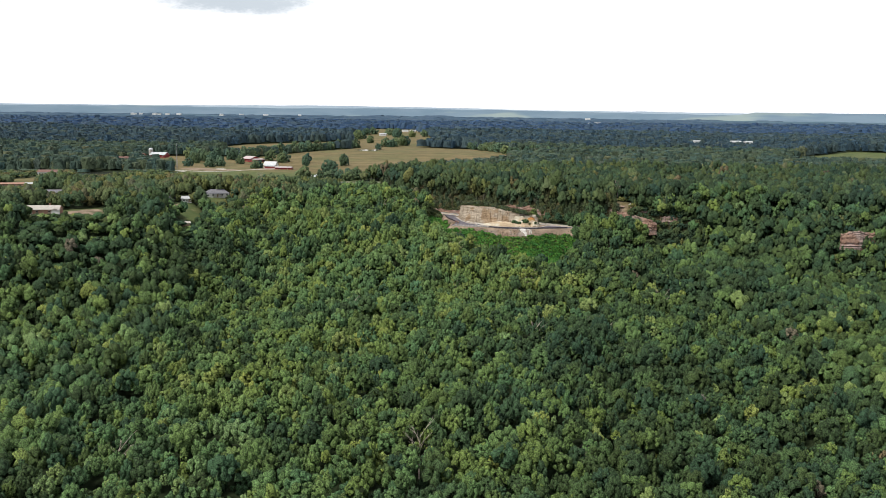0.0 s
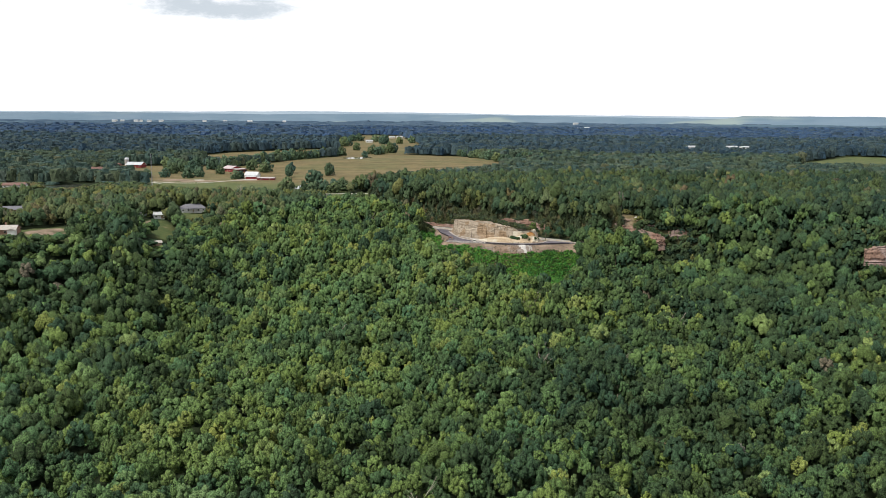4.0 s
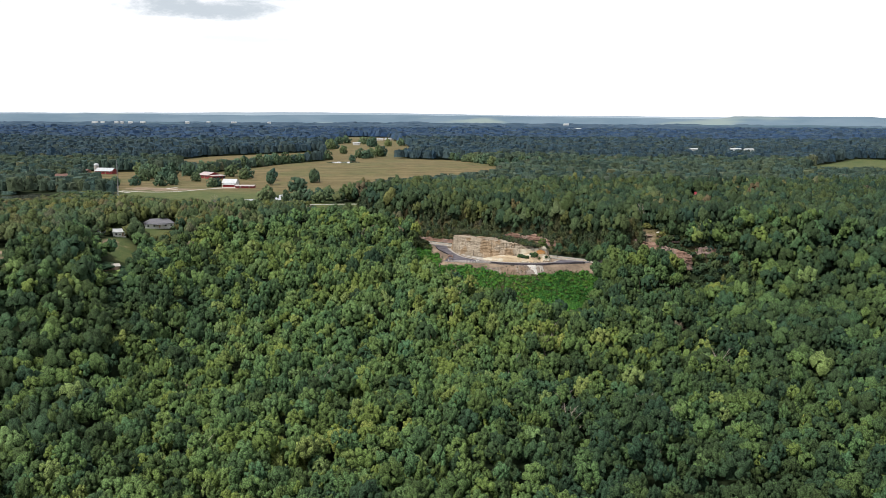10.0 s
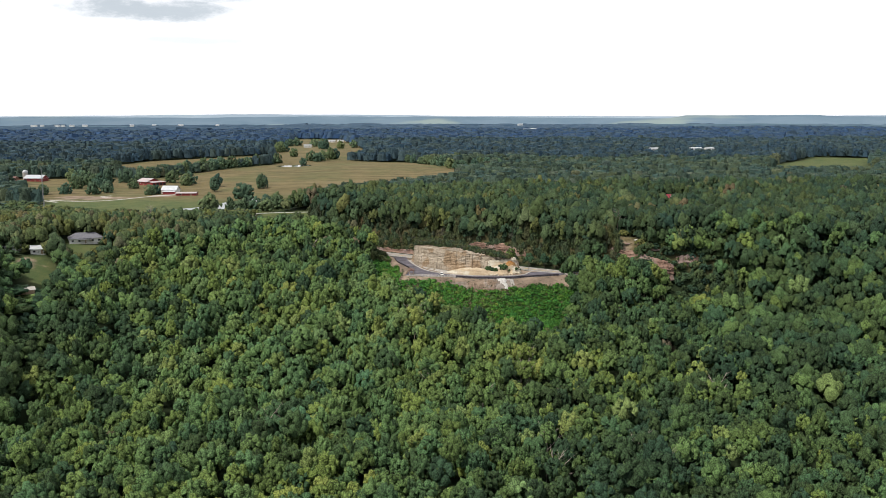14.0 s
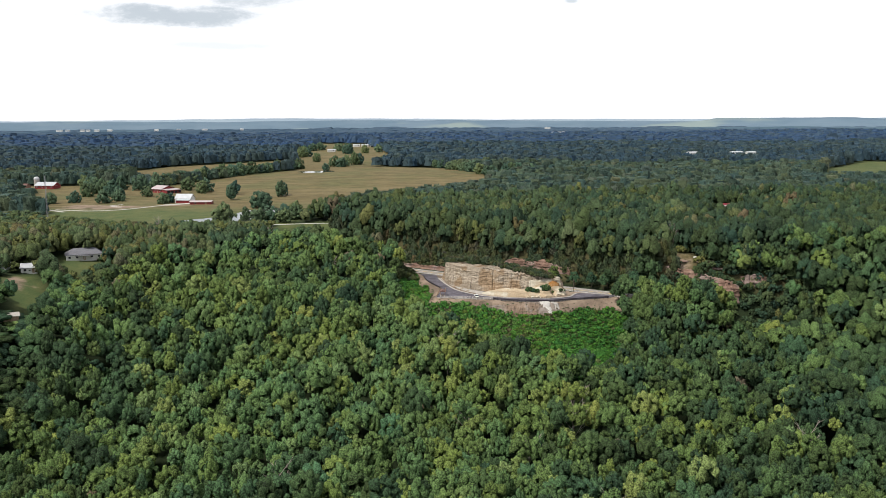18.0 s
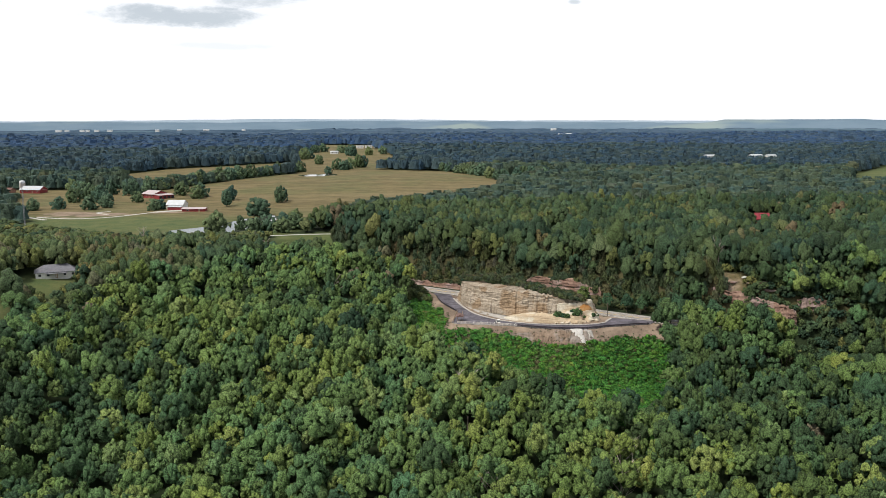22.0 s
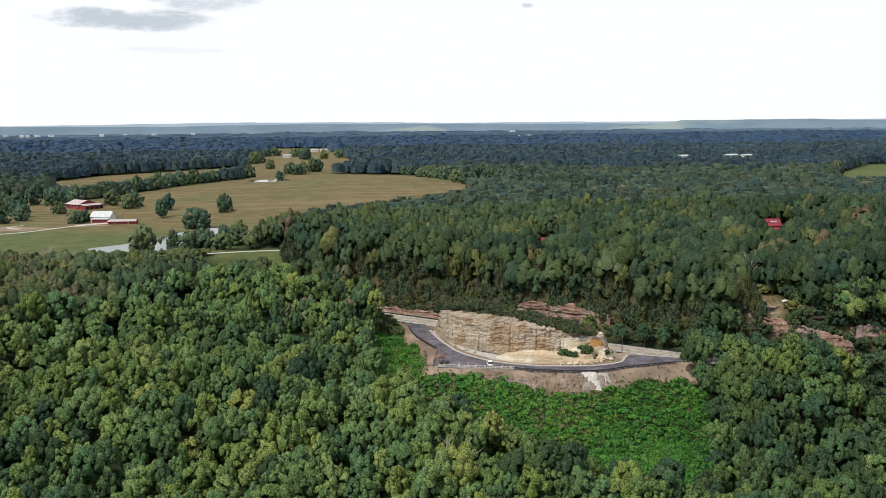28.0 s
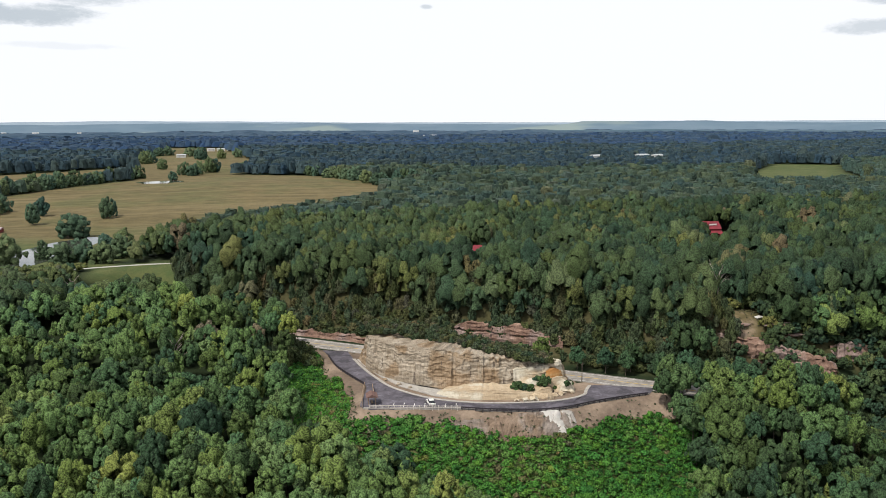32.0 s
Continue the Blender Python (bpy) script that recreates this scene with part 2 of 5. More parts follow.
def rock(name, tones, streak):
    """Broken stone: faint level beds, upright cracks and runs of stain, broad patches."""
    n, at, close = surface(name, 0.92, 0.2)
    tones = [scaled(t, 0.72) for t in tones]
    s = n.add("ShaderNodeSeparateXYZ", {0: at})
    warp = n.noise(at, 0.22, 4.0, 0.6)
    patch = n.noise(at, 0.11, 3.0, 0.5)
    bed = n.add("ShaderNodeCombineXYZ", {0: n.math("MULTIPLY", s.outputs[0], 0.05), 1: n.math("MULTIPLY", s.outputs[1], 0.05), 2: n.math("ADD", s.outputs[2], n.math("MULTIPLY", warp, 1.5))}).outputs[0]
    beds = n.noise(bed, 1.1, 5.0, 0.7)
    upright = n.add("ShaderNodeCombineXYZ", {0: s.outputs[0], 1: s.outputs[1], 2: n.math("MULTIPLY", s.outputs[2], 0.09)}).outputs[0]
    joints = n.noise(upright, 1.9, 6.0, 0.75)
    cracks = n.noise(n.add("ShaderNodeMapping", {0: upright, "Location": (31.0, 7.0, 3.0)}).outputs[0], 0.62, 6.0, 0.75)
    v = n.math("ADD", n.math("MULTIPLY", beds, 0.34), n.math("ADD", n.math("MULTIPLY", warp, 0.33), n.math("MULTIPLY", joints, 0.33)))
    col = n.ramp(v, [(0.34, tones[0]), (0.46, tones[1]), (0.54, tones[2]), (0.66, tones[3])])
    warm = n.mix(1.0, col, (0.92, 0.80, 0.68), "MULTIPLY")
    col = n.mix(n.span(patch, 0.44, 0.56), warm, col)
    col = n.mix(n.span(cracks, 0.57, 0.64, 0.0, 0.85), col, streak)
    fine = n.noise(at, 2.6, 6.0, 0.72)
    col = n.mix(n.span(fine, 0.52, 0.70, 0.0, 0.5), col, scaled(tones[0], 0.6))
    return close(col, n.math("ADD", n.math("MULTIPLY", beds, 0.25), n.math("ADD", joints, fine)), 0.7, 0.22)


rock("tan_rock", [(0.19, 0.145, 0.105), (0.33, 0.270, 0.20), (0.46, 0.39, 0.305), (0.63, 0.565, 0.46)], (0.085, 0.066, 0.054))
rock("cream_rock", [(0.42, 0.36, 0.27), (0.58, 0.52, 0.41), (0.70, 0.64, 0.52), (0.80, 0.75, 0.64)], (0.38, 0.31, 0.22))
rock("orange_rock", [(0.34, 0.17, 0.07), (0.47, 0.26, 0.10), (0.55, 0.36, 0.17), (0.58, 0.45, 0.29)], (0.24, 0.12, 0.06))
rock("red_rock", [(0.14, 0.095, 0.088), (0.24, 0.17, 0.15), (0.37, 0.275, 0.245), (0.56, 0.46, 0.41)], (0.07, 0.048, 0.045))
rock("grey_rock", [(0.15, 0.12, 0.10), (0.23, 0.19, 0.16), (0.32, 0.27, 0.235), (0.42, 0.37, 0.33)], (0.12, 0.09, 0.07))


def land():
    """Ground: leaf litter darkened for shade under the trees, pasture, bare soil, mown grass."""
    n, at, close = surface("land", 0.95, 0.15)
    big, mid, fine = n.noise(at, 0.018, 4.0), n.noise(at, 0.09, 4.0, 0.6), n.noise(at, 1.1, 4.0, 0.65)
    # near-black wood floor: shade below the crowns put into the colour
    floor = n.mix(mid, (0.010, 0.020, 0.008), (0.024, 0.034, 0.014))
    run = n.add("ShaderNodeMapping", {0: at, "Rotation": (0, 0, 0.35), "Scale": (0.012, 0.16, 0.1)}).outputs[0]
    bands = n.noise(run, 1.0, 4.0, 0.6)
    dry = n.mix(n.span(mid, 0.3, 0.7), (0.088, 0.073, 0.033), (0.146, 0.115, 0.054))
    dry = n.mix(n.span(bands, 0.46, 0.62, 0.0, 0.7), dry, (0.185, 0.146, 0.077))
    lush = n.mix(n.span(mid, 0.3, 0.7), (0.058, 0.084, 0.030), (0.100, 0.110, 0.042))
    meadow = n.mix(n.attribute("lush"), dry, lush)
    meadow = n.mix(n.span(big, 0.46, 0.64, 0.0, 0.45), meadow, lush)
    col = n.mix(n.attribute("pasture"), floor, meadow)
    bare = n.mix(n.span(mid, 0.35, 0.65), (0.150, 0.112, 0.084), (0.270, 0.206, 0.155))
    edge = n.math("ADD", n.attribute("bare"), n.math("MULTIPLY", n.math("SUBTRACT", mid, 0.5), 0.9))
    col = n.mix(n.span(edge, 0.35, 0.62), col, bare)
    col = n.mix(n.span(fine, 0.3, 0.7, 0.0, 0.4), col, n.mix(1.0, col, (0.45, 0.45, 0.45), "MULTIPLY"))
    return close(col, n.math("ADD", fine, mid), 0.6, 0.4)


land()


def hazy_hill(name, a, b, c):
    """Far ridges: blue haze painted into the woods' base colours, with paler clearings and lit patches."""
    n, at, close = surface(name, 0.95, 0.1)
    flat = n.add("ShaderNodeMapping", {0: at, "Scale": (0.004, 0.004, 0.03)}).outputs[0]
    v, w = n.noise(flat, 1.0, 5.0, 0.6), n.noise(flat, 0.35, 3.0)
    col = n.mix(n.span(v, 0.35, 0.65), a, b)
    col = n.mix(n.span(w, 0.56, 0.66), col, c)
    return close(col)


# base colours pale and turn bluer with distance, painting in the haze
hazy_hill("hill_near", (0.052, 0.092, 0.122), (0.066, 0.106, 0.138), (0.088, 0.128, 0.148))
hazy_hill("hill_mid", (0.098, 0.146, 0.192), (0.120, 0.168, 0.214), (0.180, 0.226, 0.226))
hazy_hill("hill_far", (0.200, 0.255, 0.310), (0.225, 0.280, 0.330), (0.250, 0.300, 0.330))


# ---- building helpers ----
def solid(name, bm, material, parent=None, label="", smooth=False):
    me = bpy.data.meshes.new(name)
    bmesh.ops.recalc_face_normals(bm, faces=bm.faces)
    bm.to_mesh(me)
    bm.free()
    me.materials.append(MATS[material])
    if smooth:
        me.shade_smooth()
    ob = new(name, me)
    if parent:
        ob.parent = parent
    if label:
        ob["label"] = label
    return ob


part = solid


def array_mesh(name, co, faces, material, smooth=False):
    """One mesh from arrays of places and faces of four corners, or of three and a -1."""
    me = bpy.data.meshes.new(name)
    co, faces = np.asarray(co, np.float32), np.asarray(faces, np.int32)
    corners = faces[faces >= 0]
    start = np.concatenate([[0], np.cumsum((faces >= 0).sum(1))[:-1]]).astype(np.int32)
    me.vertices.add(len(co))
    me.vertices.foreach_set("co", co.ravel())
    me.loops.add(len(corners))
    me.loops.foreach_set("vertex_index", corners)
    me.polygons.add(len(faces))
    me.polygons.foreach_set("loop_start", start)
    me.update(calc_edges=True)
    me.polygons.foreach_set("use_smooth", np.full(len(faces), smooth))
    me.materials.append(MATS[material])
    return me


def paint(me, name, values):
    me.attributes.new(name, "FLOAT", "POINT").data.foreach_set("value", np.asarray(values, np.float32))


def box(bm, size, at=(0, 0, 0), turn=0.0, bevel=0.0):
    m = Matrix.Translation(at) @ Matrix.Rotation(turn, 4, "Z") @ Matrix.Diagonal((*size, 1))
    v = bmesh.ops.create_cube(bm, size=1, matrix=m)["verts"]
    if bevel:
        e = list({e for q in v for e in q.link_edges})
        bmesh.ops.bevel(bm, geom=e, offset=bevel, segments=1, affect="EDGES")
    return bm


def boxed(size, at=(0, 0, 0), turn=0.0, bevel=0.0):
    return box(bmesh.new(), size, at, turn, bevel)


def rod(bm, a, b, r0, r1, n=7):
    a, b = Vector(a), Vector(b)
    m = Matrix.Translation((a + b) / 2) @ (b - a).to_track_quat("Z", "Y").to_matrix().to_4x4()
    bmesh.ops.create_cone(bm, cap_ends=True, segments=n, radius1=r0, radius2=r1, depth=(b - a).length, matrix=m)
    return bm


def slab(poly, z0, z1):
    """A flat plate over a plan outline; z1 may be a function of place."""
    bm = bmesh.new()
    top = z1 if callable(z1) else (lambda x, y: z1)
    low = [bm.verts.new((x, y, z0)) for x, y in poly]
    up = [bm.verts.new((x, y, top(x, y))) for x, y in poly]
    bm.faces.new(up)
    bm.faces.new(low[::-1])
    for i in range(len(poly)):
        j = (i + 1) % len(poly)
        bm.faces.new((low[i], low[j], up[j], up[i]))
    bmesh.ops.triangulate(bm, faces=bm.faces[:])
    return bm


def band(line, width, z, thick=0.12, shift=0.0):
    """A strip of even width along a plan line."""
    pts = [Vector(p) for p in line]
    left, right = [], []
    for i, p in enumerate(pts):
        d = (pts[min(i + 1, len(pts) - 1)] - pts[max(i - 1, 0)]).normalized()
        s = Vector((-d.y, d.x))
        left.append(p + s * (shift + width / 2))
        right.append(p + s * (shift - width / 2))
    bm = bmesh.new()
    rings = [[bm.verts.new((q.x, q.y, h)) for q, h in ((a, z), (b, z), (b, z - thick), (a, z - thick))] for a, b in zip(left, right)]
    for r, s in zip(rings, rings[1:]):
        for i in range(4):
            bm.faces.new((r[i], r[(i + 1) % 4], s[(i + 1) % 4], s[i]))
    bm.faces.new(rings[0])
    bm.faces.new(rings[-1][::-1])
    return bm


def smooth_line(pts, n=6):
    """A line through the given places, with its corners rounded."""
    p = np.array(pts, float)
    q = np.vstack([2 * p[0] - p[1], p, 2 * p[-1] - p[-2]])
    out = []
    for i in range(1, len(q) - 2):
        a, b, c, d = q[i - 1 : i + 3]
        for t in np.arange(n) / n:
            out.append(0.5 * (2 * b + (c - a) * t + (2 * a - 5 * b + 4 * c - d) * t**2 + (3 * b - a - 3 * c + d) * t**3))
    return [tuple(v) for v in out] + [tuple(p[-1])]


# ---- the lie of the land ----
BLUFF = [(-900, -80), (-400, -70), (-250, -56), (-190, -40), (-150, -10), (-124, 36), (-112, 100), (-92, 165), (-50, 222), (-17, 204), (25, 194), (54, 166), (128, 101), (150, 97), (172, 88), (200, 86), (250, 66), (292, 22), (340, 10), (500, -10), (1200, -60)]
HIGHWAY = [(-30, 228), (20, 184.3), (51.3, 156.5), (76, 134.6), (105.5, 108.6), (123.5, 92.7), (150, 69.5)]
LOOP_OUT = [(39.6, 158), (40.8, 148), (41.4, 136.5), (44.0, 124), (46.2, 115), (43.6, 105), (41.6, 95.2), (54, 91), (66.7, 87.1), (74, 83.4), (85.5, 79.6), (94, 79.2), (103.4, 81.2), (112.8, 82.6), (121.5, 83.2)]
LOOP_IN = [(47.5, 154), (47.8, 144), (48.6, 134.4), (50.4, 122), (53.6, 109.5), (61.9, 97.2), (74.2, 89.6), (89.5, 85.8), (98, 86.0), (103.6, 88.0), (106.0, 91.5), (109, 95.4), (114, 94), (120, 91.0), (126, 87.5)]
BENCH = [(-36, 222), (36, 160), (38, 146), (39, 130), (42.5, 116), (40.2, 94), (54, 89.8), (66, 85.8), (85, 78.2), (94, 77.8), (104, 80), (122, 81.8), (151, 62), (160, 72), (129, 99.5), (54, 166), (-22, 236)]
CLEARING = [(27, 165), (30, 140), (22, 112), (26, 88), (46, 72), (62, 56), (80, 38), (98, 26), (112, 40), (121, 58), (124, 80), (94, 76), (66, 84), (40, 92), (41, 116), (38, 148), (34, 165)]
POND = [(-112, 290), (-101, 273), (-88, 263), (-74, 266), (-62, 290), (-53, 330), (-44, 362), (-56, 368), (-72, 350), (-88, 312)]
FAR_POND = [(-60, 742), (-48, 716), (-30, 712), (-8, 736), (-16, 752), (-36, 748)]
LEFT_POND = [(-284, 352), (-300, 322), (-288, 300), (-266, 292), (-254, 312), (-262, 340)]
FIELDS = [
    [(-216, 352), (-205, 312), (-160, 292), (-118, 252), (-72, 256), (-36, 264), (-24, 305), (-10, 342), (8, 372), (40, 405), (80, 428), (118, 466), (146, 550), (158, 660), (158, 700), (110, 800), (50, 832), (5, 828), (-12, 765), (-60, 768), (-110, 705), (-140, 628), (-182, 552), (-225, 600), (-268, 592), (-292, 560), (-262, 440)],
    [(-262, 780), (-240, 690), (-200, 600), (-186, 578), (-128, 676), (-62, 800), (-66, 900), (-80, 1000), (-150, 905), (-228, 860)],
    [(-60, 762), (-12, 762), (40, 846), (60, 880), (78, 1100), (70, 1300), (60, 1760), (-60, 1850), (-60, 1500), (-95, 1200), (-70, 1000), (-62, 860)],
    [(128, 575), (172, 590), (272, 668), (280, 706), (205, 690), (150, 700)],
    [(478, 512), (515, 478), (596, 496), (700, 660), (794, 778), (719, 809), (588, 681)],
    [(-34, 214), (-8, 222), (-12, 252), (-30, 250)],
    [(-44, 240), (-12, 236), (18, 240), (36, 252), (34, 268), (-20, 270), (-44, 262)],
]
YARDS = [[(-146, 122), (-124, 118), (-122, 148), (-144, 158)], [(-158, 100), (-140, 66), (-126, 60), (-124, 78), (-142, 114)], [(-226, 8), (-176, 18), (-170, 40), (-190, 54), (-222, 30)], [(-256, 112), (-230, 112), (-228, 132), (-256, 132)], [(-322, 182), (-284, 186), (-284, 214), (-322, 214)],
         [(-336, 262), (-304, 212), (-284, 218), (-306, 262), (-316, 296)], [(-334, 296), (-300, 296), (-300, 316), (-334, 316)], [(-340, 560), (-270, 545), (-265, 590), (-340, 610)], [(110, 214), (129, 212), (131, 242), (108, 244)], [(250, 240), (278, 238), (280, 278), (242, 282)]]
SLOPE_PATCH = [(150, 101), (156, 96.5), (164, 93), (170, 97), (171, 106), (164, 112), (154, 110)]
CLIFF_GAP = [(150, 108), (149, 92), (160, 74), (182, 62), (206, 66), (208, 87), (182, 89), (169, 98), (160, 103)]


def inside(poly, x, y):
    out = np.zeros(np.shape(x), bool)
    for (ax, ay), (bx, by) in zip(poly, poly[1:] + poly[:1]):
        hit = ((ay > y) != (by > y)) & (x < (bx - ax) * (y - ay) / ((by - ay) or 1e-9) + ax)
        out ^= hit
    return out


def away(line, x, y, closed=False):
    """Distance from places to a plan line."""
    best = np.full(np.shape(x), 1e9)
    for (ax, ay), (bx, by) in zip(line, line[1:] + (line[:1] if closed else [])):
        dx, dy = bx - ax, by - ay
        t = np.clip(((x - ax) * dx + (y - ay) * dy) / (dx * dx + dy * dy), 0, 1)
        best = np.minimum(best, np.hypot(x - ax - t * dx, y - ay - t * dy))
    return best


def outside(poly, x, y):
    """Distance outside an outline, negative within."""
    d = away(poly, x, y, True)
    return np.where(inside(poly, x, y), -d, d)


def step(a, b, v):
    t = np.clip((v - a) / (b - a), 0, 1)
    return t * t * (3 - 2 * t)


def wave(x, y, size, seed=0):
    """Cheap rolling unevenness, about -1 to 1."""
    s = seed * 1.7
    return (np.sin(x / size + s) * np.cos(y / size * 1.13 - s) + 0.6 * np.sin((x * 0.7 + y) / size * 1.9 + 2 * s) + 0.4 * np.cos((x - 0.6 * y) / size * 3.1 - s)) / 2


def level(x, y):
    """Ground height before ponds are cut."""
    x, y = np.asarray(x, float), np.asarray(y, float)
    plat = 11 + 0.0125 * np.clip(y - 250, 0, 1000) + 0.004 * np.clip(y - 1250, 0, 4000)
    calm = step(60, 160, np.hypot(x + 80, y - 310))
    calm = calm * step(60, 150, np.hypot(x + 35, y - 735))
    plat = plat + 1.3 * calm * wave(x, y, 90, 1) + 3.0 * calm * step(450, 900, y) * wave(x, y, 210, 2)
    plat = plat + 4.0 * np.exp(-(((x - 60) / 130) ** 2 + ((y - 640) / 110) ** 2))
    low = -14 + 0.22 * (y - 100)
    low = np.maximum(low, -52 + 0.04 * (y + 250)) + 2.2 * wave(x, y, 45, 3) * step(130, 60, y) + 3.0 * wave(x, y, 120, 5) * step(110, 0, y)
    low = np.minimum(low, 6)
    yb = np.interp(x, [p[0] for p in BLUFF], [p[1] for p in BLUFF])
    q = np.where(y > yb, 1, -1) * away(BLUFF, x, y)
    soft = 12 + 50 * step(-60, -120, x) + 14 * step(150, 230, x)
    z = low + (plat - low) * step(-1, 1, q / soft)
    d = np.maximum(outside(BENCH, x, y), 0)
    return np.clip(z, -5 - 0.85 * d, -5 + 0.5 * d + 6 * step(11, 17, d))


def water_line(poly):
    p = np.array(poly, float).mean(0)
    return float(level(p[0], p[1])) - 0.1


PONDS = [(p, water_line(p)) for p in (POND, FAR_POND, LEFT_POND)]


def ground_z(x, y):
    z = level(x, y)
    for poly, w in PONDS:
        d = outside(poly, np.asarray(x, float), np.asarray(y, float))
        z = np.where(d < 25, w + 0.35 + (z - w - 0.35) * step(4, 25, d), z)
        z = np.where(d < 3, np.minimum(z, w + np.clip(d, -3, 3) * 0.3), z)
    return z


def lay_ground():
    def axis(*runs):
        v = np.concatenate([np.arange(a, b, s) for a, b, s in runs])
        return np.append(v, runs[-1][1])

    xs = axis((-4600, -1000, 200), (-1000, -360, 20), (-360, -60, 6), (-60, 200, 2.5), (200, 420, 6), (420, 1100, 20), (1100, 6000, 200))
    ys = axis((-900, -300, 50), (-300, -20, 6), (-20, 30, 5), (30, 240, 2.5), (240, 480, 6), (480, 1000, 12), (1000, 2000, 40), (2000, 4900, 150))
    X, Y = np.meshgrid(xs, ys)
    X, Y = X.ravel(), Y.ravel()
    Z = ground_z(X, Y)
    nx, ny = len(xs), len(ys)
    i = (np.arange(ny - 1)[:, None] * nx + np.arange(nx - 1)).ravel()
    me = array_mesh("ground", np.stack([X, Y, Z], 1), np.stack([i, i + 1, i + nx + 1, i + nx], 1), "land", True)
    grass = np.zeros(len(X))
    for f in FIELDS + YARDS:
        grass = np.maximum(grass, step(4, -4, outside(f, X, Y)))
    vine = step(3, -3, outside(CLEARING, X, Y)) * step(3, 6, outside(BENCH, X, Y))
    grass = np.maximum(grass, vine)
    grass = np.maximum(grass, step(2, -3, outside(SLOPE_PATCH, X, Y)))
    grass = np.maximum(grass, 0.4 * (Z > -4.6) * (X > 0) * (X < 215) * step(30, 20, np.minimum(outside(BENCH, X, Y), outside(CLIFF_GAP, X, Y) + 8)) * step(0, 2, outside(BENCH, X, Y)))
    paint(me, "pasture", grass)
    lush = np.maximum(step(60, 20, away([(-330, 330), (-160, 330), (-60, 300), (-10, 240)], X, Y)), step(900, 300, np.hypot(X - 700, Y - 650)) * (X > 400))
    lush = np.maximum(lush, 1.6 * step(260, 200, Y) * step(10, -20, X))
    lush = np.maximum(lush * step(-2, 2, outside(SLOPE_PATCH, X, Y)), 1.3 * vine)
    paint(me, "lush", lush)
    d = outside(BENCH, X, Y)
    bare = step(6.5, 3, d) * (Z < -4.0) * (X > 30) * (X < 127) * (0.662 * X + 0.749 * Y < 146) + 0.46 * step(2, -3, outside(SLOPE_PATCH, X, Y)) + 0.55 * step(9, 2, np.minimum(away([(-195, 366), (-150, 385), (-120, 392)], X, Y), away([(-215, 372), (-180, 380)], X, Y)))
    bare = np.maximum(bare, 0.75 * step(4, -4, outside([(-220, 380), (-165, 372), (-160, 392), (-210, 402)], X, Y)))
    for f in ([(-200, 22), (-180, 22), (-172, 38), (-190, 52), (-202, 40)], [(-156, 92), (-140, 78), (-136, 96), (-150, 112)], [(-322, 182), (-284, 186), (-284, 200), (-322, 200)]):
        bare = np.maximum(bare, 0.62 * step(4, -5, outside(f, X, Y)))
    paint(me, "bare", np.clip(bare, 0, 1))
    ob = new("ground", me)
    tagged(ob, "wooded bluff and farmland plateau with dry pasture and wood floor darkened for shade", "ground", kind="structure")


lay_ground()
for (poly, w), label in zip(PONDS, ("still farm pond mirroring the white sky", "narrow pale pond in a dry pasture", "still pond among houses and trees")):
    line = smooth_line(poly + poly[:1], 5)[:-1]
    tagged(solid("water", slab(line, w - 0.6, w), "water"), label, "pond", kind="structure")


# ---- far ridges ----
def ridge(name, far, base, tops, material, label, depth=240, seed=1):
    """A long wooded ridge: a mound on an arc round the camera's way, its crest heights, by heading, fitted to the view.
    """
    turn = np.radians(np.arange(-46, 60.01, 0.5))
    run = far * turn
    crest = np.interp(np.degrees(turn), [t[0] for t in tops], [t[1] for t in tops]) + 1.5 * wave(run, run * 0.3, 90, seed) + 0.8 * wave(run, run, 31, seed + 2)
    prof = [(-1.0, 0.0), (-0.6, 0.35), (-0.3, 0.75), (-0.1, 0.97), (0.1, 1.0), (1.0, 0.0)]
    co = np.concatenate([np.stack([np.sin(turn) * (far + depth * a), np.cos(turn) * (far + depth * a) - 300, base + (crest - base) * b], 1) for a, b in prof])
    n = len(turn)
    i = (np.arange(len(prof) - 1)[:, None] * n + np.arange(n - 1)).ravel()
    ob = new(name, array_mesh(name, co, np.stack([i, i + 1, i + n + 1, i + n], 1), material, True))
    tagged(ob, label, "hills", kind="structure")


ridge("backdrop", 4100, 20, [(-46, 77), (-30, 79), (-17, 84), (-8, 80), (0, 86), (6, 83), (11, 81), (18, 76), (22.6, 73), (23.4, 72), (24.5, 87), (32, 86), (34, 81), (37, 78), (39, 76), (60, 74)], "hill_mid", "wooded skyline ridge with blue haze in its colour")
ridge("backdrop", 3550, 20, [(-46, 42), (-26, 45), (-10, 49), (4, 44), (17, 47), (29, 51), (40, 47), (60, 44)], "hill_near", "dark wooded rise tinted for haze below the skyline", seed=4)
ridge("backdrop", 4340, 20, [(-46, 86), (-18, 88), (-4, 97), (4, 93), (10, 86), (18, 85), (23, 83), (26, 80), (31, 83), (37, 85), (60, 83)], "hill_far", "farthest ridge, palest with painted blue haze", depth=140, seed=7)


# ---- woods ----
rng = np.random.default_rng(7)


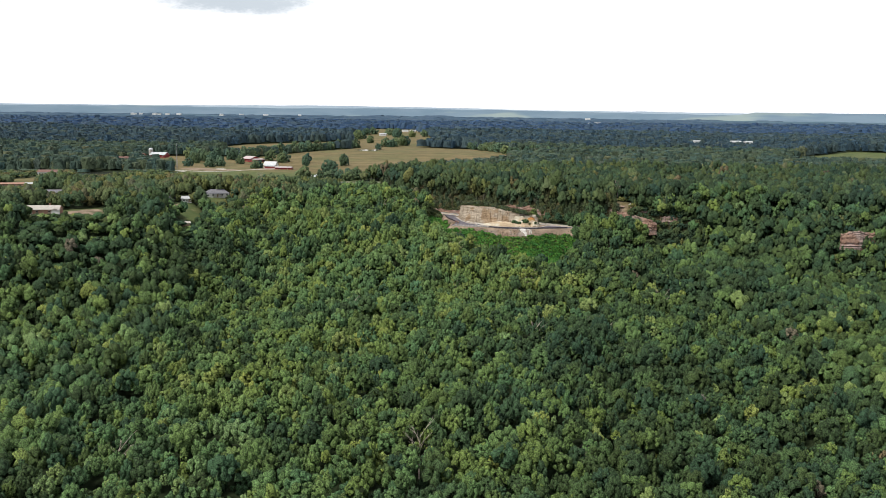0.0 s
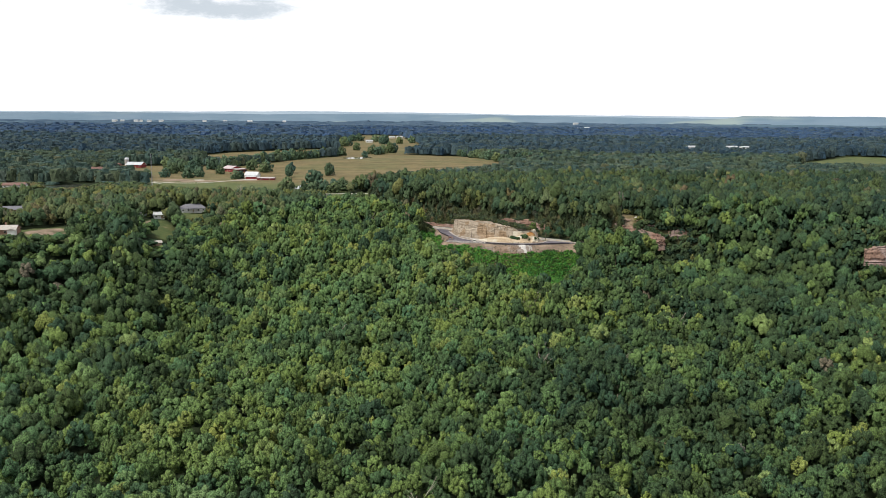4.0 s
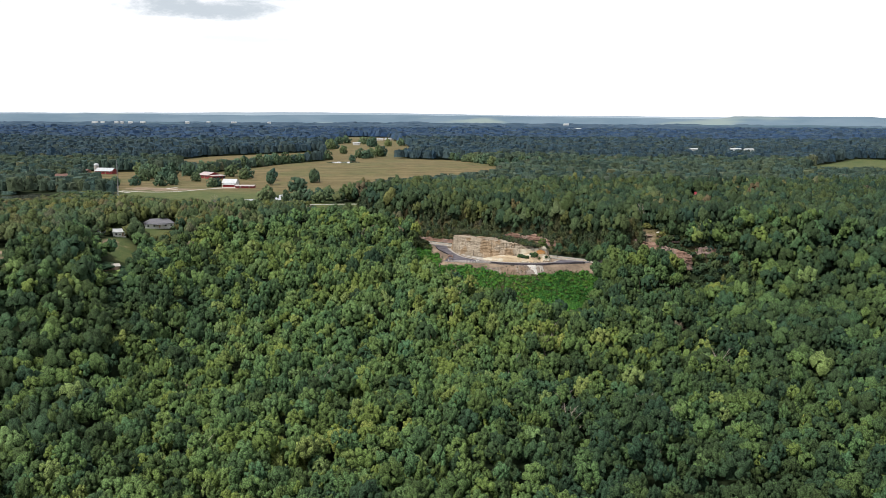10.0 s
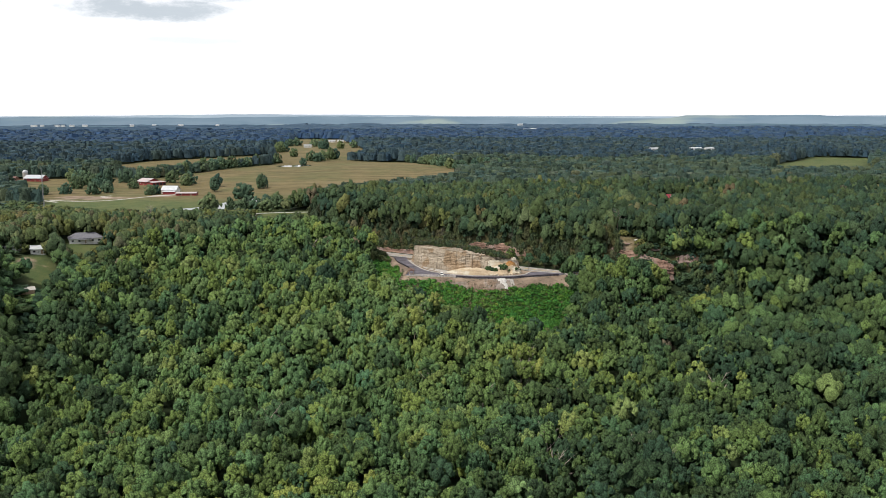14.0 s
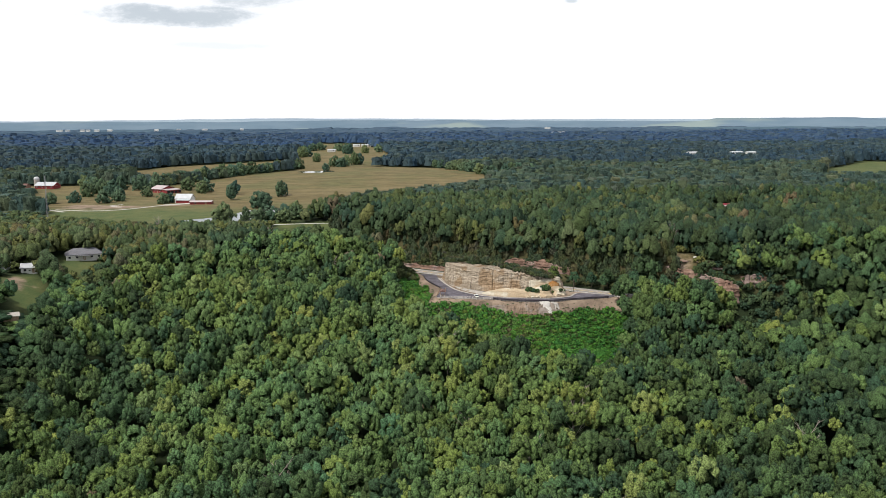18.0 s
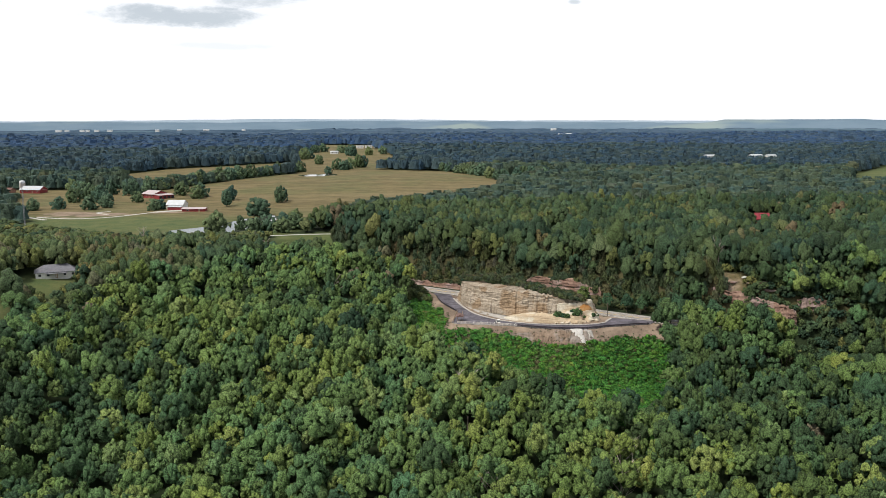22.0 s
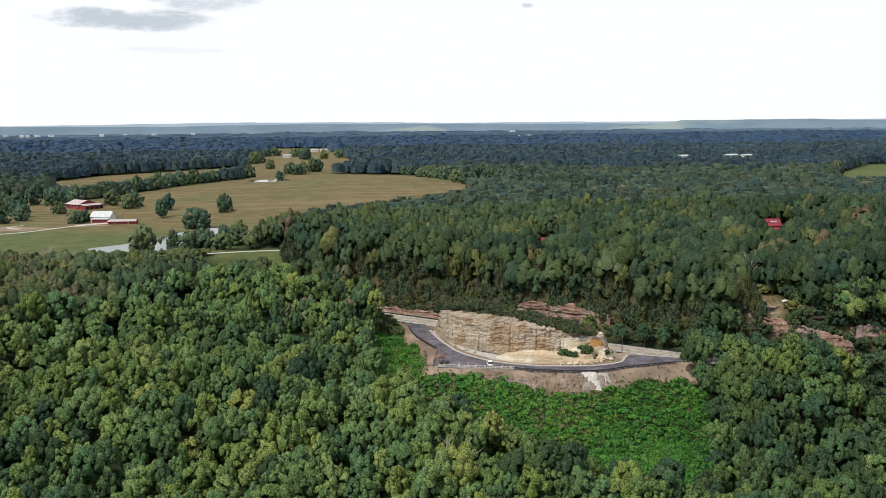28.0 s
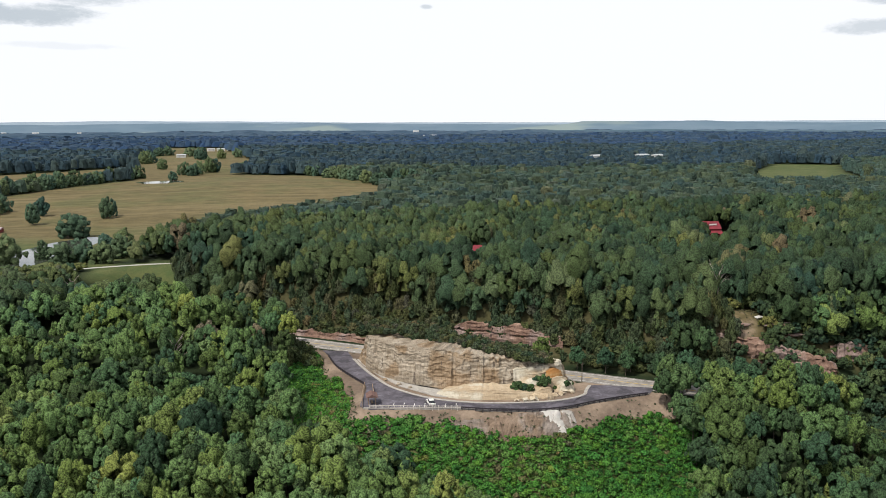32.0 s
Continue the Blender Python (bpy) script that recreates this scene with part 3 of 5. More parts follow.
def disc_grid(n):
    """A round sheet of n x n four-cornered faces: places on the unit disc."""
    t = np.linspace(-1, 1, n + 1)
    u, v = [a.ravel() for a in np.meshgrid(t, t)]
    big = np.maximum(np.abs(u), np.abs(v))
    with np.errstate(divide="ignore", invalid="ignore"):
        a = np.where(np.abs(u) >= np.abs(v), np.pi / 4 * v / u, np.pi / 2 - np.pi / 4 * u / v)
    a = np.where(big < 1e-9, 0, np.where(np.where(np.abs(u) >= np.abs(v), u, v) < 0, a + np.pi, a))
    i = (np.arange(n)[:, None] * (n + 1) + np.arange(n)).ravel()
    return big, a, np.stack([i, i + 1, i + n + 2, i + n + 1], 1)


def crown(form, grid, puffs, bud, tufts, size, seed, skirt=118, low=-0.22, fill=0.80, odd=0.1, lobed=0.16, lobes=0, round_=0.19, leafy=3):
    """A crown one unit high and one wide: leafy knobs crowded on a domed core, with loose tufts on them.
    grid: faces across the core; puffs: how many knobs; bud: a knob's half-width; lobes: how many rounded boughs, each leafy faces across."""
    r = np.random.default_rng(seed)
    tip = {"cone": 0.42, "egg": 0.22, "round": 0.05}[form]
    lean = r.uniform(-0.07, 0.07, 2)
    oval = r.uniform(1 - odd, 1 + odd, 2)

    def dome(way, s):
        z = 0.42 + 0.56 * way[:, 2] * s
        narrow = 1 - tip * np.clip(way[:, 2], 0, 1) ** 1.3
        p = np.column_stack([0.5 * way[:, :2] * oval * (s * narrow)[:, None], z])
        p[:, :2] += lean * z[:, None]
        return p

    def ways(rho, phi, wide):
        th = radians(wide) * rho
        return np.stack([np.sin(th) * np.cos(phi), np.sin(th) * np.sin(phi), np.cos(th)], 1)

    rho, phi, faces = disc_grid(grid)
    core = dome(ways(rho, phi + r.normal(0, 0.5 / grid, len(phi)), skirt), fill + r.normal(0, 0.06, len(rho)))
    out, quads, b = [core], [faces], len(core)
    if puffs:
        k = np.arange(puffs) + 0.5
        up = np.clip(1 - (1 - low) * k / puffs + r.normal(0, 0.03, puffs), -0.6, 0.99)
        a = k * 2.39996 + r.uniform(-0.35, 0.35, puffs)
        way = np.stack([np.cos(a) * np.sqrt(1 - up**2), np.sin(a) * np.sqrt(1 - up**2), up], 1)
        rad = bud * r.uniform(0.7, 1.4, puffs)
        # boughs: broad swells that carry the knobs
        bough = np.array([(math.cos(q * 2.4 + seed), math.sin(q * 2.4 + seed), 0.9 - 0.17 * q) for q in range(6)])
        bough /= np.linalg.norm(bough, axis=1, keepdims=True)
        swell = 1.02 - lobed + lobed * np.exp(-((np.arccos(np.clip(way @ bough.T, -1, 1)).min(1) / 0.38) ** 2))
        seat = dome(way, swell - 0.6 * rad + r.normal(0, 0.025, puffs))
        for w, q, rd in zip(way, seat, rad):
            d = w * 0.75 + [0, 0, 0.5] + r.normal(size=3) * 0.15
            d /= np.linalg.norm(d)
            u = np.cross(d, r.normal(size=3))
            u /= np.linalg.norm(u)
            v = np.cross(d, u)
            a = r.uniform(0, 1.57) + np.arange(4) * 1.571 + r.normal(0, 0.2, 4)
            ring = q + rd * r.uniform(0.9, 1.35, (4, 1)) * (np.cos(a)[:, None] * u + np.sin(a)[:, None] * v) - d * rd * r.uniform(0.35, 0.85, (4, 1))
            out.append(np.vstack([ring, q + d * rd * r.uniform(0.6, 0.95) + rd * 0.2 * r.normal(size=3)]))
            quads.append(np.array([[0, 1, 4, -1], [1, 2, 4, -1], [2, 3, 4, -1], [3, 0, 4, -1]]) + b * np.array([1, 1, 1, 0]))
            b += 5
    if lobes:
        # rounded leafy boughs, turned out and up
        k = np.arange(lobes) + 0.5
        up = np.clip(1 - (1 - low) * k / lobes + r.normal(0, 0.05, lobes), -0.6, 0.98)
        a = k * 2.39996 + r.uniform(-0.4, 0.4, lobes)
        out_way = np.stack([np.cos(a) * np.sqrt(1 - up**2), np.sin(a) * np.sqrt(1 - up**2), up], 1)
        big = round_ * r.uniform(0.65, 1.3, lobes)
        mid = dome(out_way, 1.02 - big + r.normal(0, 0.09, lobes))
        rho, phi, faces = disc_grid(leafy)
        for m in range(lobes):
            axis = out_way[m] * 0.6 + [0, 0, 0.6] + r.normal(size=3) * 0.12
            axis /= np.linalg.norm(axis)
            e = np.cross(axis, r.normal(size=3))
            e /= np.linalg.norm(e)
            g = np.cross(axis, e)
            th, ph = radians(105) * rho * r.uniform(0.85, 1.12, len(rho)), phi + r.uniform(0, 6) + r.normal(0, 0.16, len(phi))
            leaf = np.cos(th)[:, None] * axis * 1.1 + np.sin(th)[:, None] * (np.cos(ph)[:, None] * e + np.sin(ph)[:, None] * g)
            out.append(mid[m] + big[m] * leaf * r.uniform(0.74, 1.24, (len(rho), 1)) * (1.0 if leafy > 2 else 1.08))
            quads.append(faces + b)
            b += len(rho)
    if tufts:
        w0 = ways(np.sqrt(r.uniform(0, 0.62, tufts)), r.uniform(0, 2 * np.pi, tufts), 118)
        p = dome(w0, r.uniform(0.95, 1.12, tufts))
        d = w0 * 0.7 + [0, 0, 0.4] + r.normal(size=(tufts, 3)) * 0.5
        d /= np.linalg.norm(d, axis=1, keepdims=True)
        u = np.cross(d, r.normal(size=(tufts, 3)))
        u /= np.linalg.norm(u, axis=1, keepdims=True)
        v = np.cross(d, u)
        w, t = size * r.uniform(0.7, 1.35, (tufts, 1)), size * r.uniform(0.55, 1.0, (tufts, 1))
        out.append(np.stack([p - u * w - d * w * 0.45, p - v * t, p + u * w - d * w * 0.45, p + v * t], 1).reshape(-1, 3))
        quads.append(b + np.arange(4 * tufts).reshape(-1, 4))
    return np.concatenate(out), np.concatenate(quads)


def scatter(x0, x1, y0, y1, gap, keep):
    """Jittered places over a stretch of the plan, where keep() allows."""
    gx, gy = np.meshgrid(np.arange(x0, x1, gap), np.arange(y0, y1, gap * 0.9))
    gx = gx + (np.arange(gx.shape[0]) % 2)[:, None] * gap / 2
    x = (gx + rng.uniform(-0.36, 0.36, gx.shape) * gap).ravel()
    y = (gy + rng.uniform(-0.36, 0.36, gx.shape) * gap).ravel()
    m = keep(x, y)
    return x[m], y[m]


def in_view(x, y, margin=12):
    """The stretch of land that lies ahead along the whole way."""
    a = x > -0.50 * (y + 492) - margin
    b = (x > -0.47 * (y + 122) - 230) & (x < np.maximum(1.02 * (y + 122), 0.66 * (y + 492)) + margin)
    return a & b


def wooded(x, y):
    free = in_view(x, y)
    for f in FIELDS:
        free &= outside(f, x, y) > 2
    for f in YARDS:
        free &= outside(f, x, y) > 0
    for f in (CLEARING, SLOPE_PATCH, CLIFF_GAP):
        free &= outside(f, x, y) > 1
    for p, _ in PONDS:
        free &= outside(p, x, y) > 5
    free &= outside(BENCH, x, y) > 3.5
    free &= away([(-195, 366), (-100, 330), (-67, 258), (-22, 263), (30, 262)], x, y) > 4
    return free


def plant(name, x, y, kinds, tall, wide, material, tone, label, squat=1.35, sink=0.0, hue=None, full=0.8, smooth=False):
    """One mass of trees, joined: each has its own size, turn and tone."""
    n = len(x)
    z = ground_z(x, y) - sink
    pick = rng.integers(0, len(kinds), n)
    hue = np.clip(0.5 + 0.22 * wave(x, y, 40, 9) + rng.normal(0, 0.22, n), 0, 1) if hue is None else hue
    co, quads, tones, hues, b = [], [], [], [], 0
    for k, (tc, tf, *slim) in enumerate(kinds):
        i = np.flatnonzero(pick == k)
        if not len(i):
            continue
        a = rng.uniform(0, 2 * np.pi, len(i))
        f = np.clip(rng.lognormal(0, 0.24, len(i)), 0.62, 1.45) * (slim[0] if slim else 1.0)
        w = np.broadcast_to(wide, n)[i] * f
        h = np.broadcast_to(tall, n)[i] * rng.normal(1, 0.13, len(i)) * (0.72 + 0.28 * f)
        h = h * (1.12 if slim else 1.0)
        ch = np.minimum(h * full, squat * w * (1.45 if slim else 1.0))
        c, s = np.cos(a)[:, None], np.sin(a)[:, None]
        px = x[i][:, None] + w[:, None] * (tc[:, 0] * c - tc[:, 1] * s)
        py = y[i][:, None] + w[:, None] * (tc[:, 0] * s + tc[:, 1] * c)
        pz = (z[i] + h - ch)[:, None] + ch[:, None] * tc[:, 2]
        co.append(np.stack([px, py, pz], -1).reshape(-1, 3))
        quads.append(np.where(tf[None] < 0, -1, tf[None] + (b + np.arange(len(i)) * len(tc))[:, None, None]).reshape(-1, 4))
        tones.append(np.repeat(tone[i], len(tc)))
        hues.append(np.repeat(hue[i], len(tc)))
        b += len(i) * len(tc)
    me = array_mesh(name, np.concatenate(co), np.concatenate(quads), material, smooth)
    paint(me, "tone", np.concatenate(tones))
    paint(me, "hue", np.concatenate(hues))
    return tagged(new(name, me), label, "trees", kind="stuff")


def tones(x, y, seed, lift=0.0, spread=0.24):
    """Stands of like trees, with odd ones out; lift makes them lighter or darker by place."""
    v = 0.42 + 0.20 * wave(x, y, 28, seed) + 0.12 * wave(x, y, 75, seed + 3) + rng.normal(0, spread, len(x)) + lift
    odd = rng.uniform(size=len(x))
    v = np.where(odd > 0.965, rng.uniform(0.88, 0.97, len(x)), v)
    v = np.where(odd < 0.003, 1.0, v)
    return np.clip(np.where(odd < 0.003, v, np.minimum(v, 0.97)), 0, 1)


NEAR_KINDS = [crown(f, 2, 0, 0.08, 16, 0.035, 11 + k, low=0.0, fill=0.64, lobes=n, round_=0.155 * (16 / n) ** 0.5) for k, (f, n) in enumerate((("egg", 15), ("round", 17), ("egg", 14), ("round", 15), ("round", 18), ("egg", 16)))]
# slim pointed poplars among the broad crowns
NEAR_KINDS += [(*crown("cone", 3, 0, 0.08, 14, 0.05, 17 + k, fill=0.68, lobes=n, round_=0.185), 0.64) for k, n in enumerate((14, 12))]
MID_KINDS = [crown(f, 2, 0, 0.1, 6, 0.045, 31 + k, 132, low=0.05, fill=0.76, lobes=n, round_=0.225 * (8 / n) ** 0.5) for k, (f, n) in enumerate((("round", 8), ("egg", 7), ("round", 9), ("egg", 8), ("round", 7)))]
FAR_KINDS = [crown(f, 3, 6, 0.14, 0, 0.1, 51 + k, 125, low=0.2, fill=1.0) for k, f in enumerate(("round", "egg", "round", "egg"))]
FARTHEST_KINDS = [crown(f, 3, 0, 0.2, 0, 0.1, 61 + k, 120, low=0.5, fill=0.97) for k, f in enumerate(("round", "egg", "round"))]
PINE_KINDS = [crown(f, 3, n, 0.12, 10, 0.09, 71 + k, 125, low=-0.5, fill=0.88, odd=0.2) for k, (f, n) in enumerate((("cone", 16), ("egg", 18), ("cone", 15), ("cone", 17)))]
BUSH_KINDS = [crown(f, 3, 10, 0.15, 8, 0.09, 81 + k, 118, low=-0.1, fill=0.9, odd=0.25) for k, f in enumerate(("round", "egg", "round"))]

OUTER_KINDS = [crown(f, 2, 0, 0.1, 0, 0.05, 91 + k, 128, low=0.0, fill=0.8, lobes=8, round_=0.24, leafy=2) for k, f in enumerate(("round", "egg", "round"))]

STANDS = [[(-16, 66), (24, 66), (24, 92), (20, 110), (-16, 110)], [(128, 46), (172, 46), (172, 76), (150, 84), (128, 76)]]


def in_stands(x, y):
    return inside(STANDS[0], x, y) | inside(STANDS[1], x, y)


HOMES = [(-133, 148, 9), (-147, 113, 4), (-163, 112, 3), (-135, 52, 5), (-209, 20, 9), (-188, 36, 9), (-298, 190, 12), (-312, 240, 9), (-242, 122, 7), (-318, 302, 9), (-274, 288, 15), (119, 229, 2), (260, 258, 6), (-309, 496, 7), (-292, 560, 14)]


def plateau_height(x, y):
    """Low scrub below the farm pond, low trees by the houses, sized to the camera's view; full woods elsewhere."""
    west = step(-10, -40, x)
    rise = np.clip((292 - y) * 0.095, 3.2, 11.5) * west + 13 * (1 - west)
    rim = step(45, 15, away([(-36, 262), (-10, 342), (40, 405), (80, 428), (118, 466), (150, 570)], x, y))
    h = np.minimum(13.0 - 2.0 * rim, np.where(y < 340, rise, 13))
    h = np.where((x < -30) & (y > 340), 12, h)
    # trees stay below slanting sight lines from the camera's way to each house and pond
    for hx, hy, half in HOMES:
        eye = 470 if hx < -180 else 330 if hx < 0 else 122
        slope = 0.062 if hx < -180 and hy > 150 else 0.085
        ax, ay = hx / math.hypot(hx, hy + eye), (hy + eye) / math.hypot(hx, hy + eye)
        along, across = (hx - x) * ax + (hy - y) * ay, np.abs((hx - x) * ay - (hy - y) * ax)
        cap = (1.6 if hx < 0 else 3.0) + slope * np.clip(along, 0, 200) + 2.2 * np.clip(across - half, 0, 40)
        h = np.where(along > -6, np.minimum(h, cap), h)
    return np.maximum(h, 1.8)


def scrubby(x, y):
    """The strip of scrub and pines on the rise behind the highway."""
    return (outside(BENCH, x, y) < 13) & (level(x, y) > -5.2) & (x > 20) & (x < 150)


x, y = scatter(-300, 440, -292, 100, 5.25, lambda x, y: wooded(x, y) & ~in_stands(x, y) & (level(x, y) < 9))
t = np.minimum(17 - 6 * step(18, 2, outside(CLEARING, x, y)), np.where((x < -105) & (y > -48), plateau_height(x, y) + 1, 99))
t = np.where((x > 268) & (x < 326) & (y > -30), np.minimum(t, 10.0), np.where((x > 146) & (x < 212) & (y > 38), np.minimum(t, 10.5), t))
w = 6.8 - 0.9 * step(40, -160, y)
# lower tone on both flanks paints in the shade of the hollows
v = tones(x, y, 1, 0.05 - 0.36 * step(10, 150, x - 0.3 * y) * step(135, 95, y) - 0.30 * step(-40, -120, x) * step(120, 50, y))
aside = (x > 175) | (x < -115)
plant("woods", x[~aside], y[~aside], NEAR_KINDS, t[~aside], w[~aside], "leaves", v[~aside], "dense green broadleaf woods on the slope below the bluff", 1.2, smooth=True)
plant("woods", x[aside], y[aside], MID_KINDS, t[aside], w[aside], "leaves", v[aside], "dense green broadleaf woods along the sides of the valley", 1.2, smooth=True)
below = lambda x, y: (x < 30) & (x > -130) & (y < np.interp(x, [-130, -90, -40, 0, 30], [70, 150, 190, 180, 165]))
x, y = scatter(-140, 40, 20, 200, 6.25, lambda x, y: wooded(x, y) & ~in_stands(x, y) & below(x, y) & ((level(x, y) >= 9) | (y >= 100)))
plant("woods", x, y, NEAR_KINDS, np.minimum(plateau_height(x, y) + 1, 14), 7.0, "leaves", tones(x, y, 1), "dense green broadleaf woods at the bluff edge", 1.2, smooth=True)
x, y = scatter(-440, 660, -40, 330, 6.2, lambda x, y: wooded(x, y) & ~in_stands(x, y) & ~scrubby(x, y) & ~below(x, y) & ((level(x, y) >= 9) | (y >= 100)))
t = plateau_height(x, y)
plant("woods", x, y, MID_KINDS, t, 4.4 + 0.27 * t, "leaves_plateau", tones(x, y, 2, 0.06 + 0.18 * step(-40, -140, x) - 0.24 * step(60, 240, x), 0.20), "mixed dark and olive woods on the plateau", 1.4, full=0.95, smooth=True)
rim = lambda x, y: 60 * wave(x, y, 130, 4)
x, y = scatter(-600, 1100, 330, 800, 8.0, lambda x, y: wooded(x, y) & (y < 725 + rim(x, y)))
plant("woods", x, y, FAR_KINDS, plateau_height(x, y), 10.8, "hazy_leaves_back", tones(x, y, 4, 0.04, 0.17), "olive woods behind the pasture, lightly tinted for haze", 1.3, full=0.94)
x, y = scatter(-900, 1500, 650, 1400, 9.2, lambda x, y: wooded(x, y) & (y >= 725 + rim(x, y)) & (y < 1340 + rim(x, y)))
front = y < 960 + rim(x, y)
plant("woods", x[front], y[front], FAR_KINDS, 14, 11.5, "hazy_leaves_far", tones(x[front], y[front], 5, 0.04, 0.17), "dark woods along the far pastures, tinted blue for haze", 1.3, full=0.95)
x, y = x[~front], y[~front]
plant("woods", x, y, FARTHEST_KINDS, 14, 13.5, "hazy_leaves_far", tones(x, y, 5, 0.04, 0.17), "dark woods beyond the farm, tinted blue for haze", 1.2, full=0.96)
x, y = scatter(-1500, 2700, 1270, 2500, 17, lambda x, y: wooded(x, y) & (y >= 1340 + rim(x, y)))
plant("woods", x, y, FARTHEST_KINDS, 15, 25, "hazy_leaves_farther", tones(x, y, 6, 0.04, 0.09), "woods stretching towards the ridges, tinted blue-green for haze", 0.75, full=0.96)
BAND = [(82, 150.5), (90, 143.5), (98, 136.5), (106, 129.5), (113, 123.5)]
x, y = scatter(-10, 160, 80, 250, 2.3, lambda x, y: (outside(BENCH, x, y) < 27) & (level(x, y) > -5.2) & (outside(BENCH, x, y) > 2.0) & (away(BAND, x, y) > 1.3) & (rng.uniform(size=len(x)) < 0.8))
near_band = (away(BAND, x, y) < 9) & (0.662 * x + 0.749 * y < 167)
plant("scrub", x, y, PINE_KINDS, np.where(near_band, 2.4 + 1.5 * wave(x, y, 4.5, 5), np.clip(1.4 + 0.40 * outside(BENCH, x, y), 2.0, 9.0)), np.where(near_band, 2.6, 3.9), "needles", np.clip(0.42 + 0.25 * wave(x, y, 10, 3) + rng.normal(0, 0.2, len(x)), 0, 1), "olive pines and rusty scrub on the rise behind the highway", 2.0, sink=0.5, full=0.97)
x, y = scatter(140, 225, 50, 134, 3.3, lambda x, y: ((outside(CLIFF_GAP, x, y) < 14) | (outside(SLOPE_PATCH, x, y) < 10)) & (outside(SLOPE_PATCH, x, y) > 0) & (outside(BENCH, x, y) > 3))
plant("scrub", x, y, NEAR_KINDS, 4.2 + 1.8 * wave(x, y, 9, 4) + 2.4 * step(2, 9, np.minimum(outside(CLIFF_GAP, x, y), 2 + outside(SLOPE_PATCH, x, y))), 4.6, "leaves_plateau", tones(x, y, 3, -0.1), "low green trees at the foot of sandstone ledges", 1.2, sink=0.5, full=1.0, smooth=True)
x, y = scatter(96, 420, -30, 175, 3.9, lambda x, y: (away(BLUFF, x, y) < 24) & wooded(x, y) & ~in_stands(x, y) & (outside(BENCH, x, y) > 15) & (outside(CLIFF_GAP, x, y) > 4) & (outside(SLOPE_PATCH, x, y) > 5))
plant("understory", x, y, MID_KINDS, 6.5 + 2.5 * wave(x, y, 12, 6), 5.4, "leaves_plateau", tones(x, y, 3, -0.14), "small dark trees along the bluff edge", 1.4, sink=0.5, full=1.0, smooth=True)

x, y = scatter(-560, 700, -560, 330, 13, lambda x, y: ~in_view(x, y, 4) | (y < -292))
plant("woods", x, y, OUTER_KINDS, 16, 15, "leaves", tones(x, y, 1), "green woods reaching out over the valley", 0.9, smooth=True)


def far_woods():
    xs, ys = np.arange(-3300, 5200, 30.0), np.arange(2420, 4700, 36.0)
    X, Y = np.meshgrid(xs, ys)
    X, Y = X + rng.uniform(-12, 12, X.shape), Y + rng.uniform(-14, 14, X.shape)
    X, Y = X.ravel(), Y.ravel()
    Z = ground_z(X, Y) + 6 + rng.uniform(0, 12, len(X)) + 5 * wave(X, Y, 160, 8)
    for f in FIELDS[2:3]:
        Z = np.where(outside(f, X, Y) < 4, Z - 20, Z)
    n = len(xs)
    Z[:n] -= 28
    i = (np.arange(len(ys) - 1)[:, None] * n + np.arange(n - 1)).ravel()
    me = array_mesh("far_woods", np.stack([X, Y, Z], 1), np.stack([i, i + 1, i + n + 1, i + n], 1), "hazy_leaves_distant")
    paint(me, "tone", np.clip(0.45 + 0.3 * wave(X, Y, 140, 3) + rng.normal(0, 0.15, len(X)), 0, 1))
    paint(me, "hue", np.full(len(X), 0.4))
    tagged(new("far_woods", me), "unbroken woods reaching to the ridges, tinted blue for haze", "woods", kind="stuff")


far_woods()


# ---- the overlook ----
ROAD_Z = -4.9
hw = smooth_line(HIGHWAY, 4)
road = tagged(solid("road", band(hw, 9.6, ROAD_Z, 0.3), "old_asphalt"), "two-lane highway of worn grey asphalt", "road", kind="structure")
for s in (0.13, -0.13):
    part("centre_line", band(hw, 0.12, ROAD_Z + 0.012, 0.008, s), "yellow_line", road)
for s in (3.6, -3.6):
    part("edge_line", band(hw, 0.14, ROAD_Z + 0.012, 0.008, s), "white_paint", road)


def between(outer, inner, z, thick, n=70):
    """A flat sheet between two plan lines."""
    def even(line):
        p = np.array(smooth_line(line, 4))
        run = np.r_[0, np.cumsum(np.hypot(*np.diff(p, axis=0).T))]
        d = np.linspace(0, run[-1], n)
        return np.stack([np.interp(d, run, p[:, 0]), np.interp(d, run, p[:, 1])], 1)

    bm = bmesh.new()
    rings = [[bm.verts.new((q[0], q[1], h)) for q, h in ((a, z), (b, z), (b, z - thick), (a, z - thick))] for a, b in zip(even(outer), even(inner))]
    for r, s in zip(rings, rings[1:]):
        for i in range(4):
            bm.faces.new((r[i], r[(i + 1) % 4], s[(i + 1) % 4], s[i]))
    bm.faces.new(rings[0])
    bm.faces.new(rings[-1][::-1])
    return bm


lot = tagged(solid("pavement", between(LOOP_OUT, LOOP_IN, ROAD_Z + 0.03, 0.33), "new_asphalt"), "dark asphalt pull-off and parking loop", "pavement", kind="structure")
for k in range(7):
    part("parking_line", boxed((0.14, 3.6, 0.01), (50.0 + 2.7 * k, 95.4 - 0.95 * k, ROAD_Z + 0.042), radians(-19)), "white_paint", lot)
tagged(solid("kerb", band(smooth_line(LOOP_IN[1:12], 4), 0.9, ROAD_Z + 0.17, 0.4), "concrete"), "pale concrete kerb beside the rock cut", "kerb", kind="structure")
tagged(solid("kerb", band(smooth_line(LOOP_OUT[6:], 4), 0.5, ROAD_Z + 0.16, 0.4, -0.1), "concrete"), "low concrete kerb along the outer edge", "kerb", kind="structure")
